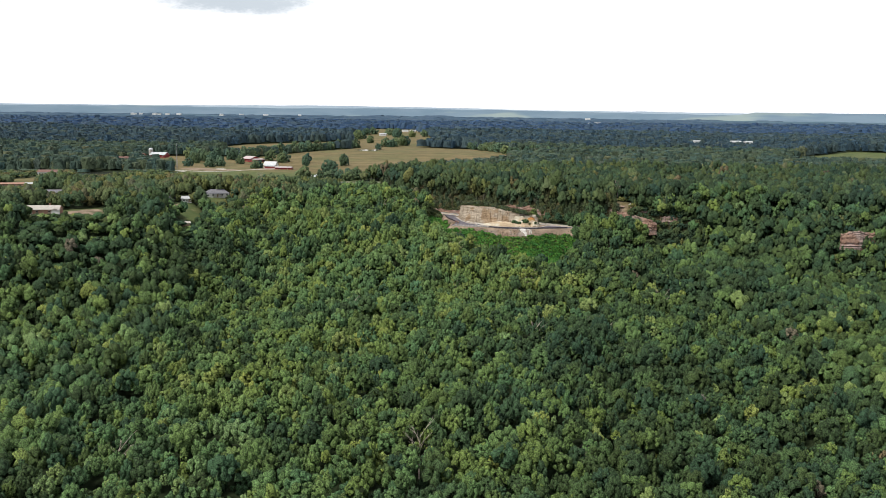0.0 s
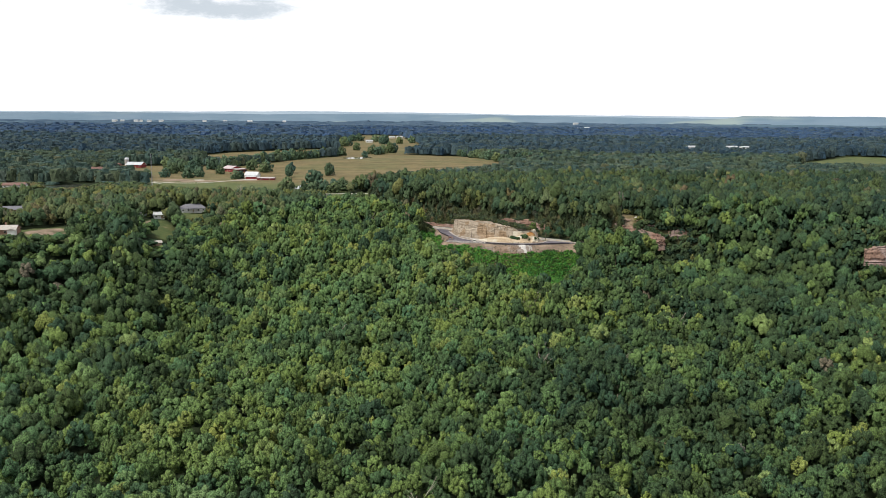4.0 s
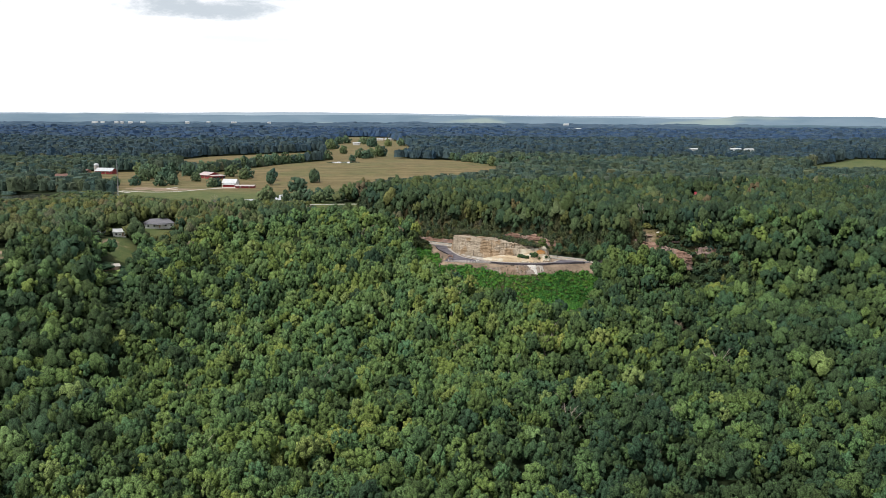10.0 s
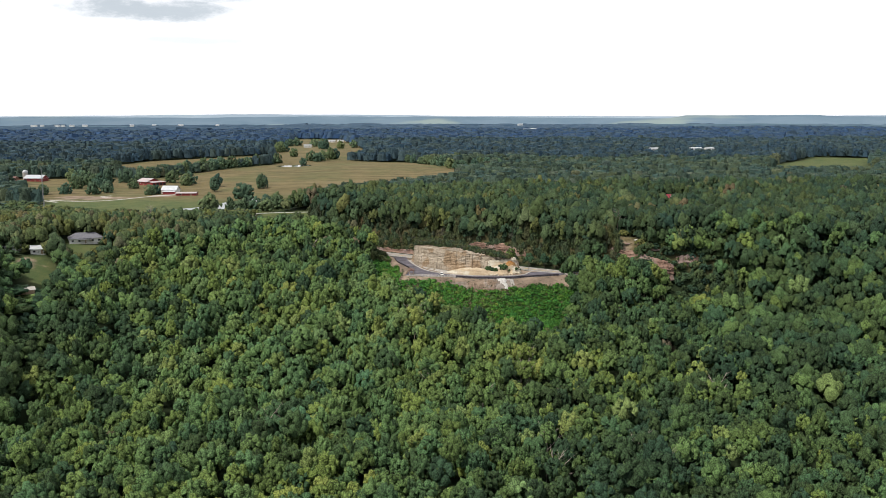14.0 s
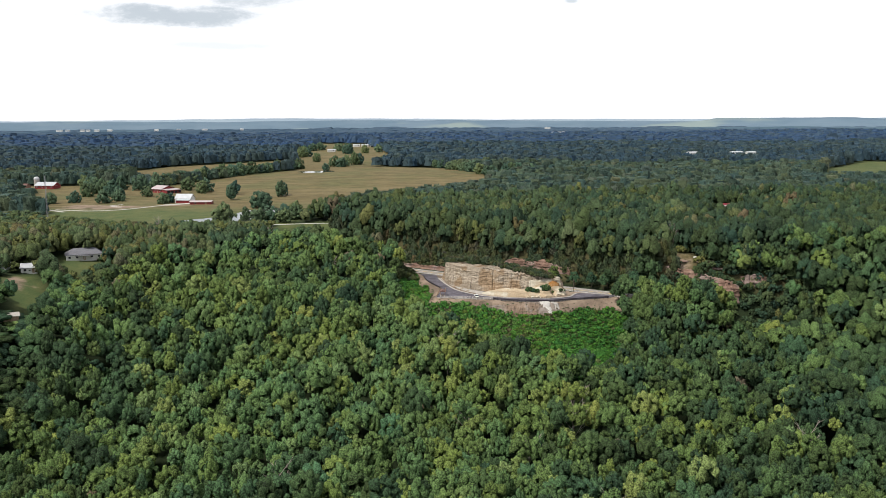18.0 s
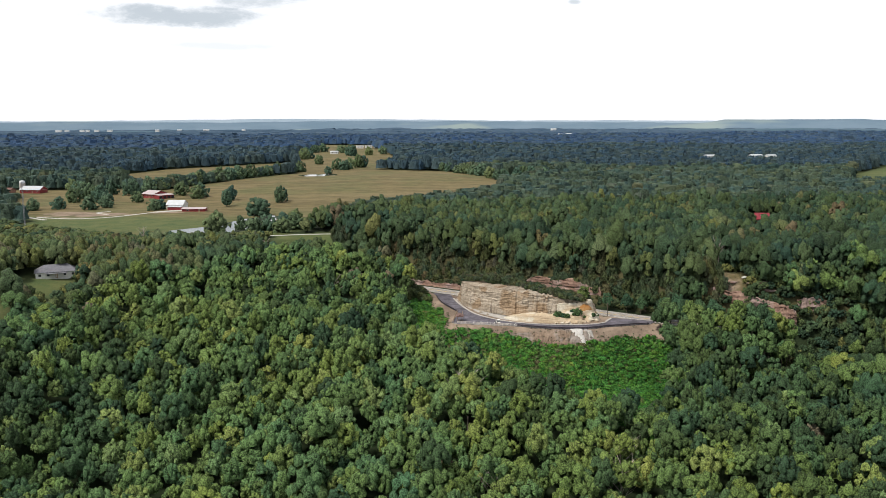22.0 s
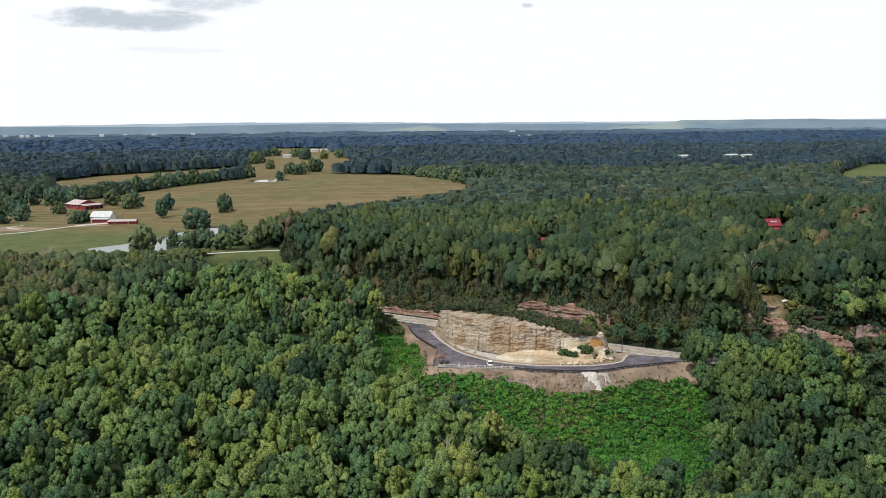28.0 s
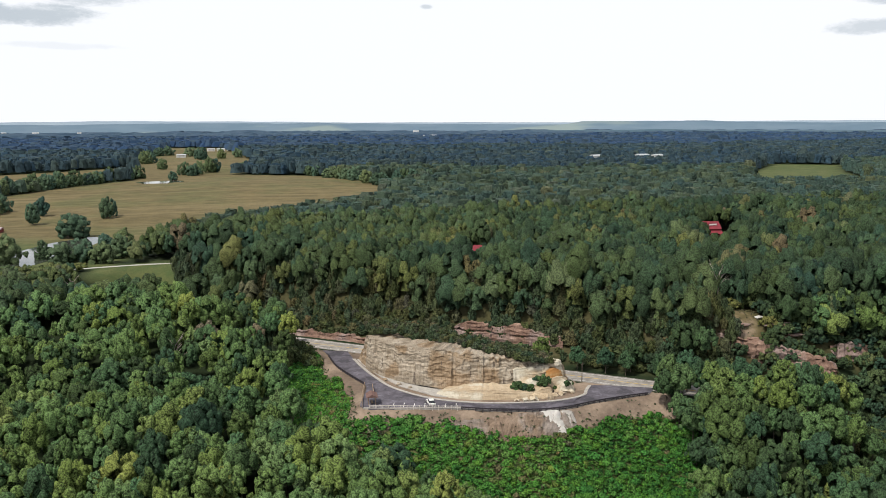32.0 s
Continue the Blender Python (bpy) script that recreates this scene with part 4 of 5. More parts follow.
shoulder = [(48.6, 143), (49.8, 133), (52.2, 122), (55.4, 111.2), (63, 99.2), (66, 97.5), (66.5, 104), (61, 109.5), (56, 116), (52.8, 123), (50.2, 133), (49.4, 143)]
tagged(solid("verge", slab(shoulder, ROAD_Z - 0.3, ROAD_Z + 0.10), "concrete"), "grey gravel verge at the foot of the rock", "verge", kind="structure")


def jag(x, y, z, size, seed):
    return noise.noise(Vector((x / size + seed * 7.3, y / size, z / size)))


def cliff(name, foot, top, base, setback, material, parent=None, label="", rows=18, rough=1.0, back=6.0, seed=1, fine=0.9, bed=0.09):
    """A broken rock face along a plan line: beds stand out, joints cut in, the top runs back."""
    line = np.array(smooth_line(foot, 8))
    run = np.r_[0, np.cumsum(np.hypot(*np.diff(line, axis=0).T))]
    n = max(int(run[-1] / fine), 6)
    at = np.linspace(0, run[-1], n)
    fx, fy = np.interp(at, run, line[:, 0]), np.interp(at, run, line[:, 1])
    tz = np.interp(at / run[-1], np.linspace(0, 1, len(top)), top)
    tx, ty = np.gradient(fx), np.gradient(fy)
    ln = np.hypot(tx, ty)
    nx, ny = -ty / ln, tx / ln
    rr = random.Random(seed)
    edge, block = [0.0], []
    while edge[-1] < run[-1] + 1:
        edge.append(edge[-1] + rr.uniform(0.7, 3.2))
        block.append((rr.uniform(-0.32, 0.32), rr.uniform(-0.35, 0.3), rr.uniform(0.25, 0.75), rr.uniform(0.0, 0.45)))
    beds = [rr.uniform(-bed, bed) for _ in range(40)]
    own = np.searchsorted(edge, at, "right") - 1
    co = []
    for r in range(rows + 5):
        k = min(r / rows, 1.0)
        for i in range(n):
            out_, lift, shelf, notch = block[min(own[i], len(block) - 1)]
            z = base + (tz[i] - base) * k
            tier = int((z - base + 0.5 * jag(fx[i], fy[i], 0, 4.0, seed + 3)) / 0.62)
            lump = jag(fx[i], fy[i], z, 6.0, seed + 5) * 0.8 + jag(fx[i], fy[i], z * 1.6, 1.1, seed + 6) * 0.26 + beds[tier % 40] + 0.07 * math.sin(own[i] * 5.3 + tier * 2.1)
            inn = setback * k + rough * (lump + out_ + notch * (k > shelf) + 0.25 * (k > 0.86)) * min(1, 0.3 + 2 * k)
            up = rough * (lift + jag(fx[i], fy[i], 0, 1.2, seed + 9) * 0.5) * max(0, k - 0.5) * 2
            if r > rows:
                j = (r - rows) / 4
                inn += back * j
                up += rough * jag(fx[i], fy[i], j * 8, 2.5, seed + 11) * 0.7
                z = tz[i] - (tz[i] - base) * max(0, j - 0.75) * 4 * 0.98
            co.append((fx[i] + nx[i] * inn, fy[i] + ny[i] * inn, z + up))
    m = rows + 5
    i = (np.arange(m - 1)[:, None] * n + np.arange(n - 1)).ravel()
    ob = new(name, array_mesh(name, co, np.stack([i, i + 1, i + n + 1, i + n], 1), material))
    if parent:
        ob.parent = parent
    if label:
        ob["label"] = label
    return ob


def boulder(size, seed, squash=0.7):
    """A broken block: a cube with worn, uneven sides."""
    bm = bmesh.new()
    bmesh.ops.create_cube(bm, size=1.5 * size)
    bmesh.ops.subdivide_edges(bm, edges=bm.edges[:], cuts=3, use_grid_fill=True)
    tilt = Matrix.Rotation(0.5 * math.sin(seed * 2.3), 3, "X") @ Matrix.Rotation(0.6 * math.cos(seed * 1.7), 3, "Y")
    for v in bm.verts:
        round_ = v.co.normalized() * size
        v.co = tilt @ v.co.lerp(round_, 0.35)
        d = 1 + 0.45 * noise.noise(v.co / size * 0.9 + Vector((seed * 3.1, 0, 0))) + 0.22 * noise.noise(v.co / size * 2.6 + Vector((0, seed, 0)))
        v.co = Vector((v.co.x * d * 1.15, v.co.y * d, v.co.z * d * squash))
    return bm


def base_at(name, x, y, z=None, turn=0.0):
    ob = new(name)
    ob.empty_display_size = 0.2
    ob.matrix_world = pose(x, y, float(ground_z(x, y)) if z is None else z, 0, 0, turn)
    return ob


outcrop = tagged(base_at("rock_outcrop", 0, 0, 0), "tall tan and cream rock cut standing between highway and loop", "rock")
FOOT = [(49.0, 144), (49.4, 138), (50.2, 130), (53.4, 121), (57, 115), (62, 109.5), (67.5, 105), (76, 100.8), (85, 98.6), (93, 98), (100, 98.6), (104, 100.5)]
cliff("face", FOOT, [-1.5, 4.6, 5.0, 5.2, 5.6, 6.2, 6.2, 5.4, 4.2, 3.2, 3.6, 0.0], -5.3, 0.9, "tan_rock", outcrop, "streaked tan rock face", rows=34, back=13, seed=2, fine=0.42, bed=0.05)
cliff("ledge", [(63.5, 100.5), (68, 95.8), (75, 92.2), (83, 90.3), (90, 89.6), (95, 90.2)], [-4.4, -2.9, -2.5, -2.4, -2.7, -3.0, -2.8], -5.2, 0.7, "cream_rock", outcrop, "pale cream broken ledge", rows=9, rough=0.32, back=9, seed=5, fine=0.6)
cliff("end_ledge", [(96.5, 92.6), (99.5, 91.4), (103, 92.6), (104.2, 96)], [-4.0, -1.6, -2.4, -3.6], -5.2, 0.8, "cream_rock", outcrop, "pale rock at the end of the cut", rows=8, rough=0.45, back=6, seed=8, fine=0.5)
cliff("pale_end", [(86, 97.6), (90, 96.9), (95, 96.3), (99, 96.9), (102.4, 98.8)], [1.0, 1.6, 1.8, 2.0, 2.3], -4.5, 1.0, "cream_rock", outcrop, "pale broken end of the cut", rows=20, rough=0.6, back=4, seed=31, fine=0.45)
cliff("middle_ledge", [(87, 93.6), (90.5, 92.8), (95, 93.2), (99, 93.8), (102.5, 95.4)], [-2.2, -1.2, -1.6, -0.9, -2.0], -4.6, 0.8, "cream_rock", outcrop, "pale cream terrace", rows=9, rough=0.5, back=4, seed=37, fine=0.5)
cliff("stained_face", [(95.2, 95.2), (97, 94.9), (99.6, 95.2), (101.2, 96.4)], [0.2, 1.0, 0.9, -0.4], -2.6, 0.7, "orange_rock", outcrop, "rust-orange stained rock", rows=8, rough=0.5, back=5, seed=12, fine=0.5)
for k, (bx, by, s) in enumerate([(86, 88.3, 0.8), (88.4, 88.0, 1.1), (92.5, 88.4, 1.3), (95.2, 89.6, 0.9), (97.8, 90.4, 0.8), (101, 91.0, 0.9), (90.5, 90.6, 1.6), (94.2, 91.4, 1.2), (83.5, 88.9, 0.6), (99.4, 92.2, 1.0), (55.5, 112.4, 0.7), (58, 108.6, 0.6), (52.8, 118.6, 0.6)]):
    b = solid("boulder", boulder(s, k + 1), "cream_rock" if k < 10 else "tan_rock")
    b.location = (bx, by, ROAD_Z + 0.35 * s)
    b.rotation_euler.z = k
    tagged(b, "pale broken boulder at the foot of the cut", "boulder", "boulders below the cut")

# cliffs along the bluff
for name, foot, top, base, label, seed in [
    ("rock_cliff", [(12, 199), (26, 187.5), (40, 175.5), (54, 163.2), (66, 152.6)], [-3.8, -2.8, -3.6, -3.2, -4.3], -5.4, "low dark red rock cut behind the highway", 21),
    ("rock_cliff", BAND, [1.8, 4.6, 3.2, 4.8, 2.6, 1.4], -1.5, "long weathered pinkish rock band among shrubs", 22),
    ("rock_cliff", [(150, 104), (157, 96), (165, 91), (172, 86.5), (179, 80.5)], [5.4, 6.0, 4.6, 2.8, 1.2], -5.5, "reddish sandstone bluff below a grassy clearing", 23),
    ("rock_cliff", [(174, 83), (178, 79.5), (184, 80.5)], [-1.0, 1.2, -0.5], -9.0, "broken red sandstone ledge in the trees", 24),
    ("rock_cliff", [(188, 88.5), (194, 86), (201, 86.5)], [2.0, 3.4, 2.2], -6.5, "square red sandstone block face", 25),
    ("rock_cliff", [(-66, 239), (-56, 229.5), (-47, 224)], [5.4, 6.4, 5.6], 1.0, "small pale rock face under scrub", 26),
    ("rock_cliff", [(-26, 207), (-18, 201), (-9, 203)], [5.6, 7.0, 6.0], 1.0, "small pale rock face under scrub", 27),
    ("rock_cliff", [(283, 20), (291, 16), (300, 17), (313, 20)], [0.6, 3.0, 1.4, 2.8], -9, "long pink sandstone bluff in the woods", 28),
]:
    tagged(cliff(name, foot, top, base, 0.8, "red_rock", rows=16, rough=1.0, back=2.5, seed=seed, fine=0.5, bed=0.45), label, "cliff")
for bx, by, s, m, lab in [(170.2, 100.6, 1.1, "pale_gravel", "white boulder on the grassy clearing"), (162, 100, 1.5, "red_rock", "low sandstone slab in dry grass"), (174, 97, 1.8, "red_rock", "low sandstone slab in dry grass"), (166, 95.5, 1.6, "red_rock", "low sandstone slab in dry grass"), (178, 94, 1.4, "red_rock", "low sandstone slab in dry grass")]:
    b = solid("boulder", boulder(s, bx, 0.4), m)
    b.scale.x = 1.0 if m == "pale_gravel" else 2.2
    b.location = (bx, by, float(ground_z(bx, by)) + 0.15 * s)
    tagged(b, lab, "boulder")

# spill of pale stone and grey scree down the bank
def drape(name, outline, lift, material, label, category, step_m=0.6, rough=0.35, seed=1):
    xs, ys = [p[0] for p in outline], [p[1] for p in outline]
    gx, gy = np.arange(min(xs), max(xs) + step_m, step_m), np.arange(min(ys), max(ys) + step_m, step_m)
    X, Y = np.meshgrid(gx, gy)
    X, Y = X.ravel(), Y.ravel()
    d = outside(outline, X, Y)
    Z = ground_z(X, Y) + lift * step(0.5, -2.0, d) - 0.25 * step(-0.3, 0.6, d)
    Z += np.array([rough * (jag(a, b, 0, 1.5, seed) + 0.6 * jag(a, b, 3, 0.6, seed)) for a, b in zip(X, Y)]) * step(0.3, -0.8, d)
    n = len(gx)
    i = (np.arange(len(gy) - 1)[:, None] * n + np.arange(n - 1)).ravel()
    q = np.stack([i, i + 1, i + n + 1, i + n], 1)
    q = q[(d[q] < 0.5).all(1)]
    return tagged(new(name, array_mesh(name, np.stack([X, Y, Z], 1), q, material)), label, category, kind="stuff")


SCREE = [(61, 85.2), (72, 81.6), (86, 78.6), (95.5, 77.6), (95, 74), (91, 72), (84.4, 72), (77, 74), (71, 77.6), (63, 82.6)]
drape("scree", SCREE, 0.5, "grey_rock", "grey rock and scree bank under the railing", "scree", rough=1.0, seed=3)
drape("gravel_spill", [(86.2, 79.2), (91.4, 78.4), (91.9, 76.2), (92.2, 74), (91.9, 71.6), (90.6, 71.4), (89.0, 73.4), (87.6, 75.8)], 0.95, "pale_gravel", "white stone chute spilling down the bank", "gravel", rough=0.5, seed=4)
drape("gravel_spill", [(91.9, 78.2), (95.2, 77.4), (95.4, 74.8), (93.8, 73.6), (92.6, 74.4), (92.2, 76.2)], 0.85, "concrete", "grey crushed stone beside the white chute", "gravel", rough=0.45, seed=6)


# ---- railings, shelter, car ----
def guard_rail(line, label, post_gap, material, tall=0.8):
    rail = tagged(base_at("guard_rail", 0, 0, 0), label, "railing")
    pts = np.array(smooth_line(line, 5))
    run = np.r_[0, np.cumsum(np.hypot(*np.diff(pts, axis=0).T))]
    dense = [(float(np.interp(d, run, pts[:, 0])), float(np.interp(d, run, pts[:, 1]))) for d in np.linspace(0, run[-1], int(run[-1] / 1.0) + 2)]
    part("beam", band(dense, 0.10, ROAD_Z + tall, 0.16 if material == "pale_post" else 0.42), material, rail)
    # dark strip added for the rail's shadow line along the kerb
    if material == "weathered_steel":
        part("lower_beam", band(dense, 0.14, ROAD_Z + 0.30, 0.2), material, rail)
    if material == "pale_post":
        part("lower_beam", band(dense, 0.08, ROAD_Z + 0.5, 0.12), material, rail)
    me = None
    for d in np.arange(0.2, run[-1], post_gap):
        x, y = float(np.interp(d, run, pts[:, 0])), float(np.interp(d, run, pts[:, 1]))
        if me is None:
            p = part("post", boxed((0.18, 0.18, tall + 0.7), (0, 0, (tall - 0.5) / 2), 0, 0.02), material, rail)
            me = p.data
        else:
            p = new("post", me)
            p.parent = rail
        p.location = (x, y, ROAD_Z)
    return rail


guard_rail([(43.0, 94.6), (54.5, 90.5), (66.7, 86.6)], "pale-posted railing along the parking edge", 1.7, "pale_post", 0.95)
guard_rail([(66.7, 86.6), (74, 82.9), (85.5, 79.1), (94, 78.7), (103.4, 80.7), (112.8, 82.1), (121.0, 82.7)], "dark weathered steel guard rail along the overlook drop", 1.9, "weathered_steel")
guard_rail([(40.3, 150), (40.9, 136.5), (43.6, 124), (45.7, 116)], "dark weathered steel guard rail beside the entrance", 1.9, "weathered_steel")
guard_rail([(45.7, 115), (43.2, 105), (41.2, 95.0)], "pale timber fence beside the shelter", 2.4, "timber", 1.05)
guard_rail([(47.6, 112.5), (46.4, 104.5)], "pale timber fence beside the path", 2.4, "timber", 1.05)

shelter = tagged(base_at("shelter", 44.6, 98.6, ROAD_Z, -8), "small open shelter with a brown pitched roof", "shelter")
for sx in (-1.0, 1.0):
    for sy in (-1.6, 1.6):
        part("post", boxed((0.16, 0.16, 2.3), (sx, sy, 1.15), 0, 0.02), "timber", shelter)
bm = bmesh.new()
v = [bm.verts.new(p) for p in ((-1.6, -2.2, 2.25), (1.6, -2.2, 2.25), (1.6, 2.2, 2.25), (-1.6, 2.2, 2.25), (0, -2.2, 3.05), (0, 2.2, 3.05))]
for f in ((0, 1, 4), (2, 3, 5), (1, 2, 5, 4), (3, 0, 4, 5), (0, 3, 2, 1)):
    bm.faces.new([v[i] for i in f])
part("roof", bm, "brown_roof", shelter)
part("bench", boxed((0.5, 2.4, 0.08), (0, 0, 0.46), 0, 0.02), "timber", shelter)


def car(x, y, turn, paint_name, label):
    c = tagged(base_at("car", x, y, ROAD_Z + 0.03, turn), label, "car")
    bm = bmesh.new()
    prof = [(-2.25, 0.32), (-2.28, 0.62), (-2.1, 0.85), (-1.25, 0.93), (1.0, 0.95), (1.95, 0.86), (2.25, 0.62), (2.25, 0.32)]
    rows = [[bm.verts.new((px, w * (0.9 if 0 < i < 7 and abs(w) > 0.8 and pz > 0.8 else 1.0), pz)) for i, (px, pz) in enumerate(prof)] for w in (-0.9, -0.84, 0.84, 0.9)]
    for a, b in zip(rows, rows[1:]):
        for i in range(len(prof) - 1):
            bm.faces.new((a[i], a[i + 1], b[i + 1], b[i]))
        bm.faces.new((a[-1], a[0], b[0], b[-1]))
    bm.faces.new(rows[0][::-1])
    bm.faces.new(rows[-1])
    part("body", bm, paint_name, c)
    bm = bmesh.new()
    lo = [bm.verts.new(p) for p in ((-2.0, -0.8, 0.9), (0.85, -0.8, 0.93), (0.85, 0.8, 0.93), (-2.0, 0.8, 0.9))]
    hi = [bm.verts.new(p) for p in ((-1.55, -0.64, 1.42), (0.1, -0.64, 1.46), (0.1, 0.64, 1.46), (-1.55, 0.64, 1.42))]
    for i in range(4):
        bm.faces.new((lo[i], lo[(i + 1) % 4], hi[(i + 1) % 4], hi[i]))
    part("windows", bm, "dark_glass_and_shade", c, "dark car glass")
    part("roof", boxed((1.72, 1.3, 0.06), (-0.72, 0, 1.46), 0, 0.025), paint_name, c)
    for wx in (-1.4, 1.42):
        for wy in (-0.82, 0.82):
            w = part("wheel", rod(bmesh.new(), (wx, wy - 0.11, 0.32), (wx, wy + 0.11, 0.32), 0.33, 0.33, 16), "tyre", c)
            part("rim", rod(bmesh.new(), (wx, wy - 0.12, 0.32), (wx, wy + 0.12, 0.32), 0.2, 0.2, 12), "galvanised", w)
    for sy in (-0.62, 0.62):
        part("headlight", boxed((0.06, 0.34, 0.14), (2.23, sy, 0.66), 0, 0.02), "tin_roof", c)
        part("tail_light", boxed((0.06, 0.3, 0.16), (-2.26, sy, 0.7), 0, 0.02), "red_paint", c)
    return c


car(60.0, 93.2, 86, "white_paint", "white saloon car parked by the railing")


def pole(x, y, tall, name="utility_pole", label="grey wooden utility pole beside the highway"):
    p = tagged(base_at(name, x, y), label, "pole")
    part("post", rod(bmesh.new(), (0, 0, -0.5), (0, 0, tall), 0.16, 0.11, 8), "bark", p)
    part("cross_arm", boxed((1.8, 0.1, 0.12), (0, 0, tall - 0.6), 0.6), "bark", p)
    return p


pole(108.5, 99.6, 6.0)


# ---- houses and farm ----
def house(name, x, y, size, turn, wall, roof, label, category="house", hip=0.0, rise=0.42, windows=3, chimney=False, door=True, z=None, porch=False, overhang=0.5, stripe=None):
    """A pitched-roof building: walls, roof, doors, windows with frames."""
    w, d, h = size
    b = tagged(base_at(name, x, y, z, turn), label, category)
    g = rise * d / 2
    bm = bmesh.new()
    base = [bm.verts.new((sx * w / 2, sy * d / 2, -0.6)) for sx, sy in ((-1, -1), (1, -1), (1, 1), (-1, 1))]
    eave = [bm.verts.new((sx * w / 2, sy * d / 2, h)) for sx, sy in ((-1, -1), (1, -1), (1, 1), (-1, 1))]
    for i in range(4):
        bm.faces.new((base[i], base[(i + 1) % 4], eave[(i + 1) % 4], eave[i]))
    if not hip:
        r0, r1 = bm.verts.new((-w / 2, 0, h + g)), bm.verts.new((w / 2, 0, h + g))
        bm.faces.new((eave[3], eave[0], r0))
        bm.faces.new((eave[1], eave[2], r1))
    part("wall", bm, wall, b)
    o, t = overhang, 0.18
    bm = bmesh.new()
    drop = o * rise
    for lift in (0, t):
        e = [bm.verts.new((sx * (w / 2 + o), sy * (d / 2 + o), h - drop + lift + 0.03)) for sx, sy in ((-1, -1), (1, -1), (1, 1), (-1, 1))]
        r = [bm.verts.new((sx * (w / 2 + o - hip), 0, h + g + lift + 0.03)) for sx in (-1, 1)]
        for f in ((e[0], e[1], r[1], r[0]), (e[2], e[3], r[0], r[1])):
            bm.faces.new(f if lift else f[::-1])
        if hip:
            for f in ((e[1], e[2], r[1]), (e[3], e[0], r[0])):
                bm.faces.new(f if lift else f[::-1])
        if lift:
            for a, c in ((0, 1), (2, 3)):
                bm.faces.new((lo[a], lo[c], e[c], e[a]))
            if hip:
                for a, c in ((1, 2), (3, 0)):
                    bm.faces.new((lo[a], lo[c], e[c], e[a]))
            else:
                bm.faces.new((lo[3], lo[0], e[0], e[3]))
                bm.faces.new((lo[1], lo[2], e[2], e[1]))
        lo = e
    top = part("roof", bm, roof, b)
    if chimney:
        part("chimney", boxed((0.8, 0.8, g + 1.2), (w * 0.2, d * 0.12, h + g * 0.7 + 0.3), 0, 0.03), "brick_wall", b)
    for k in range(windows):
        wx = (k + 0.5) / windows * w - w / 2
        if door and k == windows // 2:
            dr = part("door", boxed((1.0, 0.1, 2.05), (wx, -d / 2 - 0.04, 1.03), 0, 0.02), "timber", b)
            continue
        f = part("window", boxed((1.3, 0.08, 1.2), (wx, -d / 2 - 0.04, h * 0.55), 0, 0.02), "white_paint", b)
        part("pane", boxed((1.1, 0.08, 1.0), (wx, -d / 2 - 0.055, h * 0.55), 0, 0.01), "dark_glass_and_shade", f)
    if porch:
        part("porch", boxed((w * 0.5, 2.4, 0.14), (0, -d / 2 - 1.3, 2.4)), roof, b)
        for sx in (-0.24, 0, 0.24):
            part("porch_post", boxed((0.14, 0.14, 2.4), (sx * w, -d / 2 - 2.3, 1.2)), "white_paint", b)
    if stripe:
        part("band", boxed((w + 0.06, 0.1, 0.5), (0, -d / 2 - 0.03, h - 0.35)), stripe, b)
    return b


# the farm
def lean_to(parent, x0, x1, y0, y1, z_high, z_low, out, wall, roof):
    """A sloping roof on its own walls against a building: out is the side it falls to, 'x' or 'y'."""
    bm = bmesh.new()
    for lift in (0.0, 0.16):
        z = {"x": (z_high, z_low, z_low, z_high), "y": (z_low, z_low, z_high, z_high)}[out]
        ring = [bm.verts.new((px, py, pz + lift)) for (px, py), pz in zip(((x0, y0), (x1, y0), (x1, y1), (x0, y1)), z)]
        bm.faces.new(ring if lift else ring[::-1])
        if lift:
            for q in range(4):
                bm.faces.new((low[q], low[(q + 1) % 4], ring[(q + 1) % 4], ring[q]))
        low = ring
    part("lean_to_roof", bm, roof, parent)
    cx, cy, w, d = (x0 + x1) / 2, (y0 + y1) / 2, x1 - x0 - 0.8, y1 - y0 - 0.8
    part("lean_to_wall", boxed((w, d, z_low + 0.4), (cx, cy, z_low / 2 - 0.3)), wall, parent)


white_barn = house("barn", -130, 416, (13, 9, 3.6), -14, "white_paint", "tin_roof", "white barn with a bright tin roof and red trim", "barn", rise=0.7, windows=3, stripe="red_paint")
lean_to(white_barn, -4.5, 7.0, -8.4, -4.6, 3.0, 2.2, "y", "red_paint", "tin_roof")
part("hay_door", boxed((0.1, 2.2, 2.4), (-6.54, 0.5, 1.2), 0, 0.02), "red_paint", white_barn, "red sliding barn door")
# solid dark panel: the loft's inner shade is put into its colour
part("loft_door", boxed((0.1, 1.2, 1.2), (-6.54, 0, 4.6), 0, 0.02), "dark_glass_and_shade", white_barn, "dark panel standing for a shaded loft opening")
house("shed", -114, 398, (17, 7, 1.9), -6, "red_paint", "faded_tin", "long low red shed with a faded pink tin roof", "shed", rise=0.22, windows=2)
pole_barn = house("barn", -166, 508, (15, 15, 3.4), -42, "red_paint", "faded_tin", "open red pole barn with a wide faded tin roof", "barn", rise=0.34, windows=4, overhang=0.8)
lean_to(pole_barn, 7.6, 16.5, -8.0, 8.0, 3.4, 2.7, "x", "red_paint", "faded_tin")
# solid dark panels stand in for the shade inside the bays
for py in (-6.0, -2.0, 2.0, 6.0):
    part("bay_opening", boxed((0.1, 2.8, 2.0), (16.14, py, 1.0), 0, 0.02), "dark_glass_and_shade", pole_barn, "dark panel standing for a shaded open bay")
house("barn", -288, 571, (19, 13, 3.2), -12, "red_paint", "tin_roof", "large red barn with a white roof", "barn", rise=0.45, windows=4)
